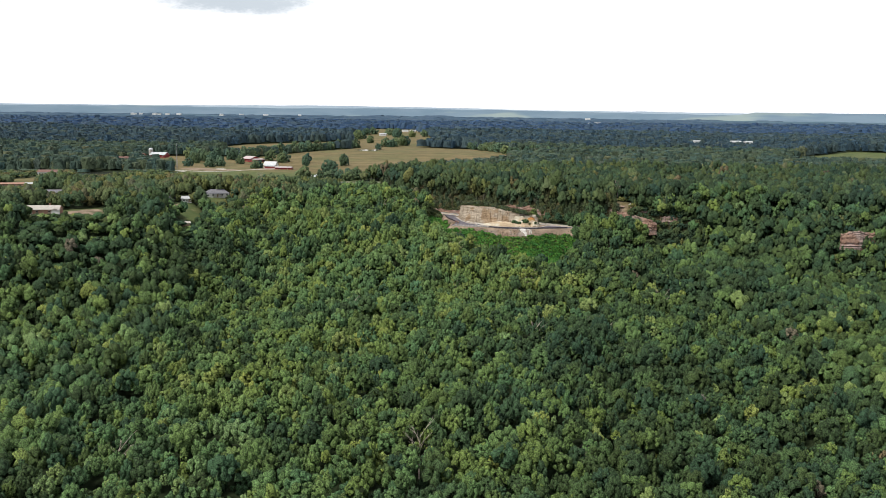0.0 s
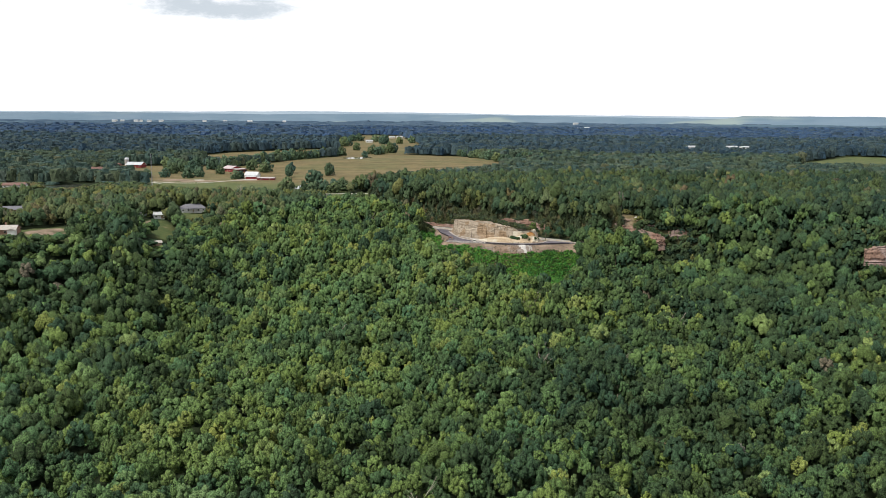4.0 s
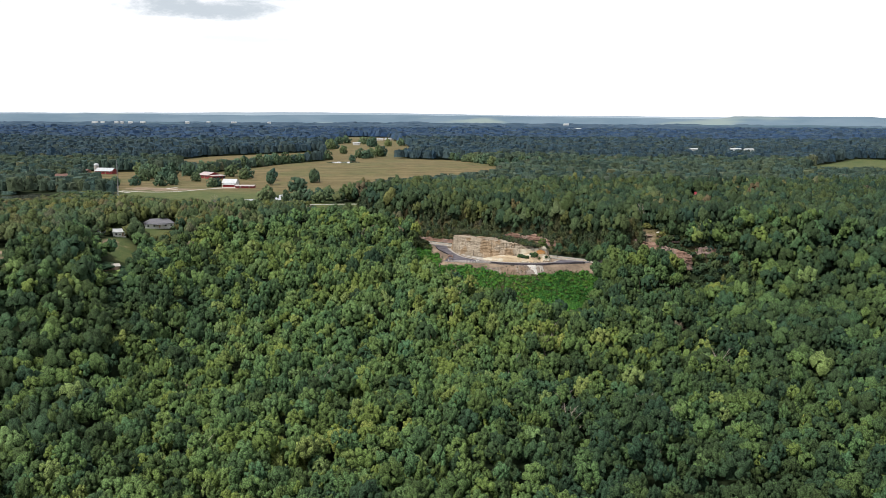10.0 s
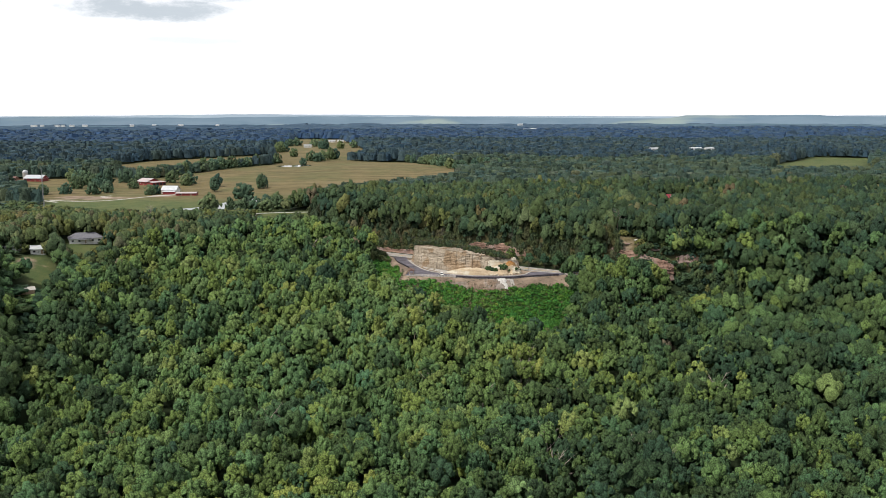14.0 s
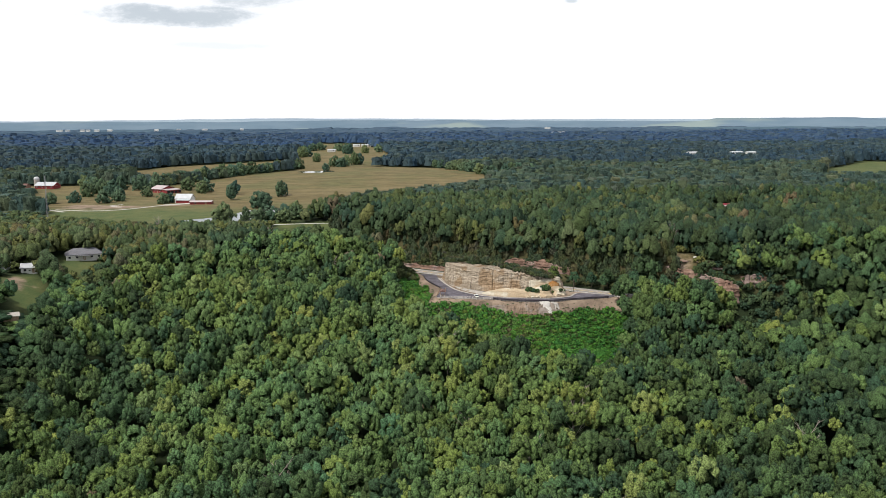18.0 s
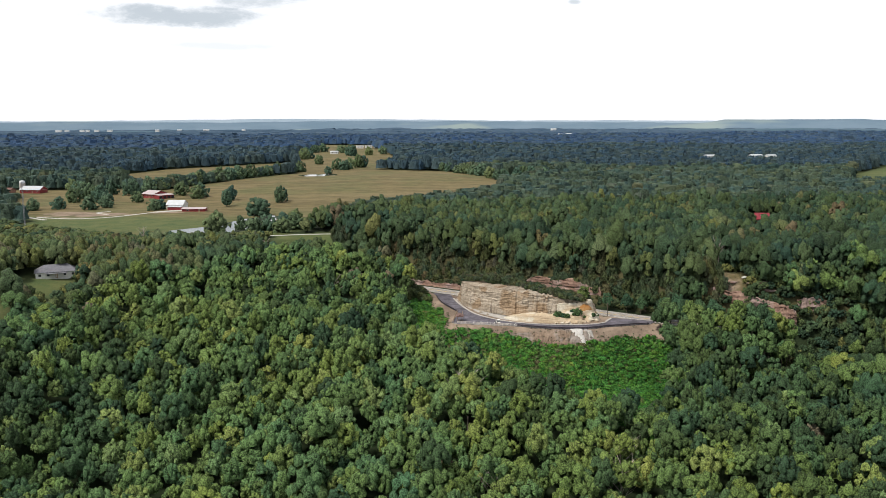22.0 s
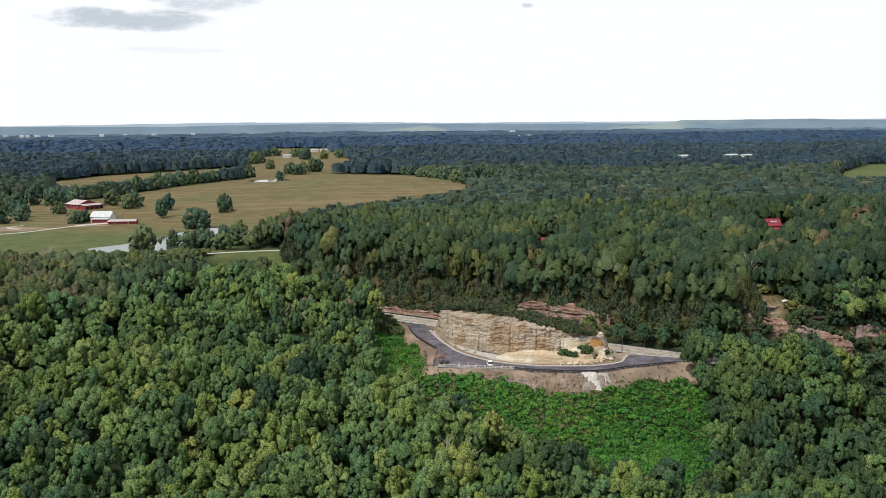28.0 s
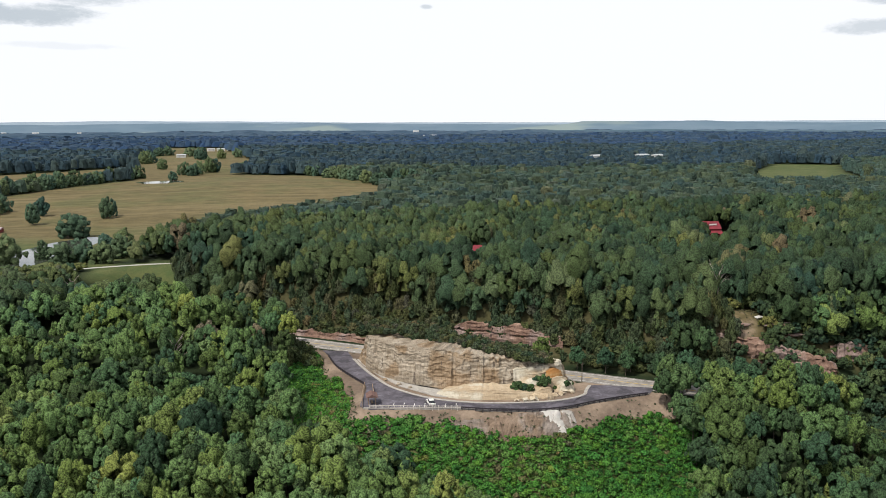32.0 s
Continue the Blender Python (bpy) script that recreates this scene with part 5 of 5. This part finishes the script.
house("shed", -312, 573, (11, 9, 2.6), -12, "brick_wall", "brown_roof", "dull red shed beside a silo", "shed", rise=0.4, windows=2)
silo = tagged(base_at("silo", -301, 580), "pale domed silo beside red barns", "silo")
part("shaft", rod(bmesh.new(), (0, 0, -0.5), (0, 0, 8.5), 2.6, 2.6, 18), "concrete", silo)
bm = bmesh.new()
bmesh.ops.create_uvsphere(bm, u_segments=18, v_segments=10, radius=2.7, matrix=Matrix.Translation((0, 0, 8.5)) @ Matrix.Diagonal((1, 1, 0.85, 1)))
part("dome", bm, "tin_roof", silo, "pale metal dome")
mast = tagged(base_at("radio_mast", -199, 299), "tall thin lattice radio mast", "mast")
for k in range(3):
    a = k * 2.094
    part("leg", rod(bmesh.new(), (0.5 * math.cos(a), 0.5 * math.sin(a), -0.5), (0.3 * math.cos(a), 0.3 * math.sin(a), 31), 0.10, 0.08, 6), "galvanised", mast)
for k in range(20):
    a, z = k * 2.094, k * 1.55
    part("brace", rod(bmesh.new(), (0.45 * math.cos(a), 0.45 * math.sin(a), z), (0.42 * math.cos(a + 2.094), 0.42 * math.sin(a + 2.094), z + 1.5), 0.05, 0.05, 4), "galvanised", mast)
def drive(line, wide, label, material="pale_gravel"):
    """A farm track that follows the ground."""
    pts = smooth_line(line, 8)
    bm = band(pts, wide, 0, 0.25)
    for v in bm.verts:
        v.co.z += float(ground_z(v.co.x, v.co.y)) + 0.12
    return tagged(solid("track", bm, material), label, "track", kind="structure")


drive([(-215, 366), (-188, 358), (-165, 366), (-143, 392), (-132, 404)], 2.6, "pale gravel farm drive through the pasture")
drive([(-142, 394), (-128, 402), (-118, 406)], 7.0, "pale gravel yard before the barns")
drive([(-74, 258), (-60, 258.5), (-40, 262), (-20, 264), (10, 262)], 2.4, "pale gravel lane on the pond dam")
drive([(-172, 382), (-182, 392), (-176, 402)], 2.2, "pale worn track on bare ground")
drive([(-250, 395), (-228, 372), (-205, 352)], 2.8, "pale gravel farm lane")

# houses among the trees
house("house", -133, 151, (17, 10, 2.9), 18, "white_paint", "grey_shingle", "low white house with a grey hipped shingle roof", hip=4.2, rise=0.5, windows=5, porch=True)
house("house", -147, 116, (7, 6, 2.6), 10, "white_paint", "tin_roof", "small white cottage in a clearing", rise=0.5, windows=2)
house("shed", -160, 118, (7, 5, 2.4), -15, "tin_roof", "grey_shingle", "small grey outbuilding under trees", "shed", rise=0.45, windows=1)
house("shed", -135, 54, (8, 5, 2.2), 25, "timber", "concrete", "low tan roofed shed at the wood edge", "shed", rise=0.35, windows=2)
home = house("house", -211, 25, (21, 9, 2.8), 6, "brick_wall", "concrete", "long low brick house with a tan roof and white gables", rise=0.42, windows=6, chimney=True)
for gx in (-6.5, 9.0):
    part("gable_wing", boxed((4.2, 2.2, 2.7), (gx, -5.3, 1.2)), "white_paint", home, "white boarded front wing")
    wing = bmesh.new()
    tent = [wing.verts.new((gx + px, py, pz)) for py in (-6.7, -3.6) for px, pz in ((-2.5, 2.5), (2.5, 2.5), (0, 3.7))]
    for f in ((0, 1, 2), (5, 4, 3), (0, 2, 5, 3), (2, 1, 4, 5), (1, 0, 3, 4)):
        wing.faces.new([tent[q] for q in f])
    part("wing_roof", wing, "concrete", home)
house("house", -240, 8, (16, 10, 2.9), 0, "white_paint", "tin_roof", "white house with a pale roof", rise=0.4, windows=4)
house("house", -306, 200, (20, 8, 2.8), 12, "timber", "brick_wall", "long mobile home with a faded pink roof", rise=0.2, windows=5)
house("house", -290, 205, (14, 7, 2.8), 16, "timber", "tin_roof", "long mobile home with a white roof", rise=0.2, windows=4)
house("house", -242, 125, (15, 9, 2.8), 8, "brick_wall", "grey_shingle", "brown house with a grey roof under tall trees", rise=0.42, windows=3)
house("house", -309, 500, (15, 9, 2.9), 14, "white_paint", "brown_roof", "white house with a faded roof beside garden trees", rise=0.45, windows=3)
house("far_building", -525, 842, (34, 12, 4.0), 4, "white_paint", "tin_roof", "long white shed at a far clearing", "building", rise=0.25, windows=5, door=False)
house("house", -318, 308, (18, 9, 2.9), 5, "white_paint", "brown_roof", "white house with a brown roof", rise=0.4, windows=4)
house("house", -349, 606, (14, 9, 3.0), 0, "tin_roof", "grey_shingle", "grey house beside the red barns", rise=0.45, windows=3)
house("house", -330, 470, (16, 9, 2.9), 5, "white_paint", "tin_roof", "pale house among garden trees", rise=0.4, windows=3)
house("cabin", 121, 235, (4.2, 5, 6.0), -6, "white_paint", "red_roof", "cabin with a red metal roof deep in the woods", rise=0.9, windows=2, z=float(ground_z(121, 235)) - 1.6)
lodge = house("lodge", 262, 266, (8.4, 8.5, 7.0), -10, "red_paint", "red_roof", "tall lodge with tiered red metal roofs above the trees", rise=0.75, windows=4, z=float(ground_z(262, 266)) - 2.0)
porch = boxed((9.4, 3.6, 0.18), (0, 0, 0))
bmesh.ops.transform(porch, matrix=Matrix.Translation((0, -5.6, 5.2)) @ Matrix.Rotation(radians(28), 4, "X"), verts=porch.verts)
part("porch_roof", porch, "red_roof", lodge)
for sx in (-4.2, 0, 4.2):
    part("porch_post", boxed((0.2, 0.2, 5.2), (sx, -6.9, 1.9), 0, 0.02), "white_paint", lodge)
part("dormer", boxed((4.6, 2.6, 1.3), (0.4, -1.6, 9.0), 0, 0.05), "red_roof", lodge)
part("dormer_front", boxed((4.0, 0.1, 0.8), (0.4, -2.96, 9.0)), "white_paint", lodge, "white dormer front")
part("deck", boxed((9.4, 3.6, 0.3), (0, -5.9, 1.4)), "timber", lodge)
house("shed", 247, 268, (6, 4, 4.0), 0, "galvanised", "tin_roof", "grey metal shed in the woods", "shed", rise=0.2, windows=1)

# far buildings
for x, y, w, lab in [(560, 868, 17, "long white building far off in the woods"), (578, 860, 13, "long white building far off in the woods"), (500, 880, 14, "low pale building far off"), (-22, 1290, 14, "white farmhouse far beyond the pond"), (28, 1524, 14, "white shed on a far pasture"), (46, 1530, 14, "white shed on a far pasture"), (66, 1536, 16, "white shed on a far pasture"), (667, 2298, 40, "pale building at the wood edge"), (-280, 2120, 30, "white building in dark woods")]:
    house("far_building", x, y, (w, min(10, w * 0.6), 3.4), 5, "white_paint", "tin_roof", lab, "building", rise=0.3, windows=4 if w > 16 else 2, door=False, z=float(ground_z(x, y)) + (11 if x > 300 else 0.6))
for x, y, w in [(-1060, 3060, 20), (-1035, 3075, 13), (-985, 3090, 15), (-962, 3080, 12), (-935, 3100, 16), (-890, 3110, 18), (-720, 3130, 14), (-640, 3150, 15), (-540, 3160, 20), (-400, 3180, 13), (800, 2980, 19)]:
    house("far_building", x, y, (w, 14, 6), 0, "white_paint", "tin_roof", "pale town building below the far ridge", "building", rise=0.2, windows=4, door=False, z=46)


# ---- trees near by, each a thing ----
def tree_parts(form, seed, leaves, low=118, foot=-0.22, odd=0.1):
    co, quads = crown(form, 4, 0, 0.063, 60, 0.03, seed, low, foot, fill=0.66, odd=odd, lobes=30, round_=0.14)
    me = array_mesh("crown", co, quads, leaves, True)
    bm = bmesh.new()
    rod(bm, (0, 0, -1.0), (0.01, 0.01, 0.25), 0.032, 0.016, 7)
    for k in range(5):
        a, z = k * 1.3 + seed, -0.15 + 0.07 * k
        rod(bm, (0, 0, z), (0.2 * math.cos(a), 0.2 * math.sin(a), z + 0.3), 0.012, 0.004, 5)
    tm = bpy.data.meshes.new("trunk")
    bm.to_mesh(tm)
    bm.free()
    tm.materials.append(MATS["bark"])
    return me, tm


TREES = [tree_parts(f, k + 20, "leaves_own", 122) for k, f in enumerate(("egg", "round", "egg", "cone", "egg", "round", "egg"))]
EAST_TREES = [tree_parts(f, k + 60, "leaves_shade", 122) for k, f in enumerate(("egg", "cone", "round", "egg", "cone"))]
FARM_TREES = [tree_parts(f, k + 40, "leaves_dark", 150, -0.8, 0.26) for k, f in enumerate(("round", "egg", "round", "egg", "cone", "round"))]


def tree(x, y, tall, wide, kinds, label, group="", name="tree"):
    me, tm = kinds[int(rng.integers(0, len(kinds)))]
    ch = min((0.95 if kinds is FARM_TREES else 0.82) * tall, 1.2 * wide)
    root = tagged(base_at(name, x, y, None, float(rng.uniform(0, 360))), label, "tree", group)
    for n, m in (("trunk", tm), ("crown", me)):
        p = new(n, m)
        p.parent = root
        p.location = (0, 0, tall - ch)
        p.scale = (wide, wide, ch)
        if n == "trunk":
            p.scale = (wide, wide, tall - ch + 0.6)
        elif kinds is FARM_TREES:
            p.location.z -= 0.12 * ch
            p.scale.z = 1.12 * ch
    return root


for k, (st, label) in enumerate(zip(STANDS, ("green broadleaf tree in the dense slope woods", "green broadleaf tree beside the vine-covered clearing"))):
    px, py = scatter(st[0][0], st[1][0], 34, 113, 5.6, lambda a, b: inside(st, a, b) & wooded(a, b))
    for a, b in zip(px, py):
        w = (6.9, 5.9)[k] * float(rng.lognormal(0, 0.2))
        tree(a, b, 16 * float(rng.normal(1, 0.12)) * (0.75 + 0.25 * w / 6.9), w, TREES, label, ("trees west of the overlook", "trees east of the overlook")[k])

for x, y, t, w, lab in [
    (-56, 452, 13, 10, "dark upright tree standing in the pasture"), (-54, 462, 11, 8, "dark tree standing in the pasture"), (-64, 366, 13, 16, "broad round tree above the pond"),
    (-95, 430, 13, 9, "narrow green tree in the pasture"), (-98, 478, 12, 9, "green tree in the pasture"), (-82, 282, 13, 12, "dark round tree on the pond bank"), (-68, 292, 9, 7, "willow drooping over the pond"),
    (-58, 276, 9, 10, "round tree on the pond dam"), (-50, 280, 10, 10, "round tree on the pond dam"), (-41, 273, 9, 10, "round tree on the pond dam"), (-34, 288, 10, 11, "round tree beside the pond"), (-42, 302, 9, 9, "grey-green tree beside the pond"), (-36, 320, 9, 9, "grey-green tree beside the pond"),
    (-191, 530, 14, 13, "dark tree beside the pole barn"), (-146, 408, 9, 9, "dark tree before the barn"), (-142, 416, 8, 7, "dark tree before the barn"), (-147, 522, 12, 12, "round tree behind the barn"), (-129, 496, 11, 12, "round tree behind the barn"), (-127, 508, 12, 10, "round tree behind the barn"),
    (-191, 451, 10, 10, "round green tree in pasture"), (-212, 494, 12, 12, "round green tree in pasture"), (-205, 486, 13, 11, "round green tree in pasture"), (-220, 500, 14, 12, "round green tree in pasture"), (-232, 520, 14, 13, "tall dark pasture tree"), (-250, 560, 13, 12, "dark round tree in pasture"), (-217, 418, 9, 9, "small round pasture tree"), (-193, 415, 10, 11, "dark round pasture tree"), (-186, 431, 9, 9, "round green tree in pasture"), (-232, 408, 9, 9, "small round pasture tree"), (-222, 470, 12, 10, "round green tree in pasture"), (-210, 540, 13, 11, "dark round tree in pasture"), (-172, 470, 9, 8, "small green tree in pasture"),
    (-65, 1078, 17, 15, "dark tree on the far pasture"), (-58, 1092, 15, 13, "dark tree on the far pasture"), (-39, 953, 13, 12, "round tree on the far pasture"), (-22, 755, 9, 8, "small tree by the far pond"),
    (-12, 838, 14, 13, "grey-green tree behind the far pond"), (-3, 826, 13, 14, "grey-green tree behind the far pond"), (4, 846, 14, 12, "grey-green tree behind the far pond"), (15, 876, 17, 13, "tall grey-green tree behind the far pond"), (21, 882, 16, 12, "tall grey-green tree behind the far pond"),
    (-44, 1367, 15, 16, "dark tree by the far farmhouse"), (-58, 1350, 14, 15, "dark tree by the far farmhouse"), (-8, 1320, 15, 17, "dark tree by the far farmhouse"), (8, 1345, 14, 15, "dark tree by the far farmhouse"), (10, 1160, 17, 16, "dark tree on the far pasture"), (4, 1180, 15, 14, "dark tree on the far pasture"), (37, 1184, 14, 12, "dark tree on the far pasture"), (62, 1210, 14, 14, "dark tree on the far pasture"), (-70, 1240, 14, 15, "dark tree by the far pasture")]:
    tree(x, y, t, w, FARM_TREES, lab)
for k in range(26):
    f = k / 25
    tree(-186 + f * 128 + rng.uniform(-3, 3), 566 + f * 240 + rng.uniform(-6, 6), 10 + 5 * rng.uniform(), 11 + 4 * rng.uniform(), FARM_TREES, "round tree in a hedgerow along the pasture", "hedgerow trees")
for x, y in [(47, 877), (55, 882), (63, 884), (74, 890), (84, 884), (93, 879), (101, 884), (109, 878), (118, 796), (123, 772), (129, 728), (135, 716), (141, 700), (148, 684), (152, 650), (158, 628), (164, 634), (182, 654), (190, 662), (198, 656), (212, 650)]:
    tree(x, y, 9 + 4 * rng.uniform(), 10 + 4 * rng.uniform(), FARM_TREES, "grey-green tree at the pasture rim", "pasture rim trees")
for x, y, t, w in [(103, 117.5, 9.5, 5.0), (112, 110.5, 7.5, 4.6), (98, 121, 7, 4), (119, 105, 8, 5), (124, 101.5, 7.5, 5), (126.5, 103, 9, 6), (129, 86, 10, 7), (130, 92, 9, 6), (133, 82, 12, 7), (30.5, 172, 9, 4), (27, 168, 11, 6), (123.5, 77, 11, 6.5), (127, 75, 13, 7), (131.5, 72.5, 14, 7), (136.5, 69, 14, 7.5), (141.5, 65, 14, 7), (147, 61.5, 14, 7), (126.5, 80.3, 9, 5), (125, 66, 12, 7), (129, 62, 13, 7), (126, 56, 13, 7), (131, 68, 12, 7), (134, 60, 14, 7), (124.5, 72, 9, 6), (138, 73, 12, 7), (143, 71, 12, 7), (123, 61, 9, 6), (152, 60, 14, 7), (156, 62, 13, 7), (161, 66, 12, 7), (158, 57, 14, 7), (149, 57, 14, 7), (164, 61, 13, 7), (143, 60, 14, 7), (137, 63, 14, 7), (131, 55, 14, 7), (139, 56, 14, 7), (146, 52, 14, 7)]:
    tree(x, y, t, w, EAST_TREES, "young green tree beside the highway", "highway trees")


def dead_tree(x, y, tall, label="bare grey dead tree standing among green crowns"):
    r = random.Random(int(x * 7 + y * 3))
    root = tagged(base_at("dead_tree", x, y), label, "tree", "dead trees")
    part("trunk", rod(bmesh.new(), (0, 0, -0.5), (0.3, 0.1, tall * 0.8), 0.28, 0.1, 7), "dead_wood", root)
    for k in range(9):
        bm = bmesh.new()
        a, z = k * 2.4 + r.uniform(-0.4, 0.4), tall * (0.35 + 0.05 * k)
        ln = tall * r.uniform(0.2, 0.32)
        tip = Vector((math.cos(a) * ln * 0.8, math.sin(a) * ln * 0.8, z + ln))
        rod(bm, (0.2, 0, z), tip, 0.13, 0.04, 5)
        for j in range(4):
            b = a + r.uniform(-1, 1)
            s = Vector((0.2, 0, z)).lerp(tip, 0.4 + 0.15 * j)
            rod(bm, s, s + Vector((math.cos(b) * ln * 0.4, math.sin(b) * ln * 0.4, ln * 0.35)), 0.06, 0.02, 4)
        part("limb", bm, "dead_wood", root)
    return root


for x, y, t in [(38.8, 35.5, 19), (34, 38, 17), (71, -77, 18), (100, -85, 18), (40, -13, 18), (57, -34, 18), (79, -8, 18), (-23, -41, 18), (76, -18, 18), (-8, 137, 13), (-90, -225, 18), (9, -221, 18), (102, -101, 18), (69, -95, 18), (163.5, 113.5, 13), (-112, 227, 9), (-45, 210, 8), (150, -40, 18), (-60, -110, 18)]:
    dead_tree(x, y, t + 2.0)


# ---- vines, scrub and shrubs ----
def sprays(name, x, y, size, rise, material, label, per=5, tone=None, lift=0.0):
    """Low leafy cover: small tilted leaf sprays in clumps."""
    n = len(x)
    z = ground_z(x, y) + lift
    hgt = rise * rng.uniform(0.3, 1.0, n)
    k = per
    cx = np.repeat(x, k) + rng.normal(0, 0.5, n * k) * size
    cy = np.repeat(y, k) + rng.normal(0, 0.5, n * k) * size
    cz = np.repeat(z, k) + np.repeat(hgt, k) * rng.uniform(0.35, 1.0, n * k)
    nrm = rng.normal(0, 0.45, (n * k, 3)) + [0, -0.25, 1]
    nrm /= np.linalg.norm(nrm, axis=1, keepdims=True)
    u = np.cross(nrm, rng.normal(size=(n * k, 3)))
    u /= np.linalg.norm(u, axis=1, keepdims=True)
    v = np.cross(nrm, u)
    s = (size * rng.uniform(0.35, 0.75, n * k))[:, None]
    p = np.stack([cx, cy, cz], 1)
    co = np.stack([p - u * s, p - v * s * 0.7, p + u * s, p + v * s * 0.7], 1).reshape(-1, 3)
    me = array_mesh(name, co, np.arange(n * k * 4).reshape(-1, 4), material)
    t = np.clip(0.45 + 0.25 * wave(x, y, 9, 4) + rng.normal(0, 0.16, n), 0, 1) if tone is None else tone
    paint(me, "tone", np.repeat(t, 4 * k))
    paint(me, "hue", np.repeat(np.clip(0.5 + 0.25 * wave(x, y, 14, 6) + rng.normal(0, 0.15, n), 0, 1), 4 * k))
    return tagged(new(name, me), label, "plants", kind="stuff")


on_slope = lambda a, b: (outside(CLEARING, a, b) < 5) & (outside(SCREE, a, b) > -0.6) & (outside(BENCH, a, b) > 4.5 + 2.5 * wave(a, b, 6, 2) - 2.5 * (a < 70))
vx, vy = scatter(15, 130, 20, 170, 1.0, on_slope)
sprays("vines", vx, vy, 0.8, 1.5, "vines", "bright green vines blanketing the slope below the overlook", tone=np.clip(0.40 + 0.30 * wave(vx, vy, 19, 4) + 0.20 * wave(vx, vy, 6, 2) + rng.normal(0, 0.18, len(vx)) + 0.55 * step(0.5, 0.8, wave(vx, vy, 12, 8)) * step(100, 70, vy), 0, 1))
bx, by = scatter(15, 130, 20, 170, 1.4, lambda a, b: on_slope(a, b) & (rng.uniform(size=len(a)) < 0.90 + 0.25 * wave(a, b, 13, 3)))
plant("vines", bx, by, BUSH_KINDS, 1.35 + 0.4 * wave(bx, by, 11, 5) + 0.6 * step(70, 40, by), 2.3, "vines", np.clip(0.40 + 0.24 * step(20, 6, outside(BENCH, bx, by)) + 0.26 * wave(bx, by, 17, 4) + 0.16 * wave(bx, by, 5, 2) + rng.normal(0, 0.18, len(bx)) + 0.55 * step(0.55, 0.8, wave(bx, by, 12, 8)) * step(100, 70, by), 0, 1), "lumpy vine-covered shrubs on the cleared slope", 0.9, sink=0.35, full=1.0, smooth=True)
gx, gy = scatter(30, 128, 60, 160, 0.9, lambda a, b: (outside(BENCH, a, b) > 0.5) & (outside(BENCH, a, b) < 9) & (level(a, b) < -5.2) & (rng.uniform(size=len(a)) < 0.42 + 0.4 * wave(a, b, 7, 6) + 0.3 * (a < 84) - 0.25 * (outside(BENCH, a, b) < 3)))
kx, ky = scatter(149, 180, 90, 117, 0.9, lambda a, b: inside(SLOPE_PATCH, a, b) & (rng.uniform(size=len(a)) < 0.5))
sprays("dry_grass", kx, ky, 0.5, 0.5, "needles", "dry grass tufts on the hillside clearing", per=3, tone=np.full(len(kx), 0.85))
sprays("weeds", gx, gy, 0.6, 0.5, "needles", "dry weeds on the bare bank", per=3, tone=rng.uniform(0.1, 0.62, len(gx)))
back_of = lambda a, b: 0.662 * a + 0.749 * b
tx, ty = scatter(50, 101, 97, 150, 1.9, lambda a, b: (back_of(a, b) < 146) & (back_of(a, b) > 132.2 + 1.5 * wave(a, b, 5, 1) + 4 * step(74, 60, a)) & (a > 52) & (a < 99))
zt = np.interp(tx, [50, 58, 65, 70, 77, 85, 92, 99], [4.8, 6.2, 7.0, 6.6, 5.0, 3.8, 3.0, 2.0])
plant("shrubs", tx, ty, PINE_KINDS, 2.6, 2.4, "needles", np.clip(rng.normal(0.55, 0.25, len(tx)), 0, 1), "olive and rusty shrubs crowning the rock cut", 1.3, sink=ground_z(tx, ty) - zt + 0.6)
for x, y, s, z in [(85.2, 92.6, 1.9, -3.2), (86.9, 92.0, 1.6, -3.5), (88.6, 91.4, 1.7, -3.7), (93.6, 93.4, 2.2, -3.0), (91.4, 94.6, 1.1, -2.0), (92.4, 95.6, 0.9, -1.6), (100.4, 92.4, 1.3, -3.4), (102.0, 93.4, 1.0, -3.6), (96.2, 91.4, 0.8, -3.6)]:
    co, quads = crown("round", 4, 0, 0.12, 40, 0.05, int(x * 10), 140, low=-0.4, odd=0.25, lobes=20, round_=0.2)
    sh = new("shrub", array_mesh("shrub", co * [s * 1.6, s * 1.4, s * 1.35], quads, "leaves_shade", True))
    sh.location = (x, y, z)
    tagged(sh, "dark green shrub growing on the pale ledge", "shrub", "shrubs on the ledge")
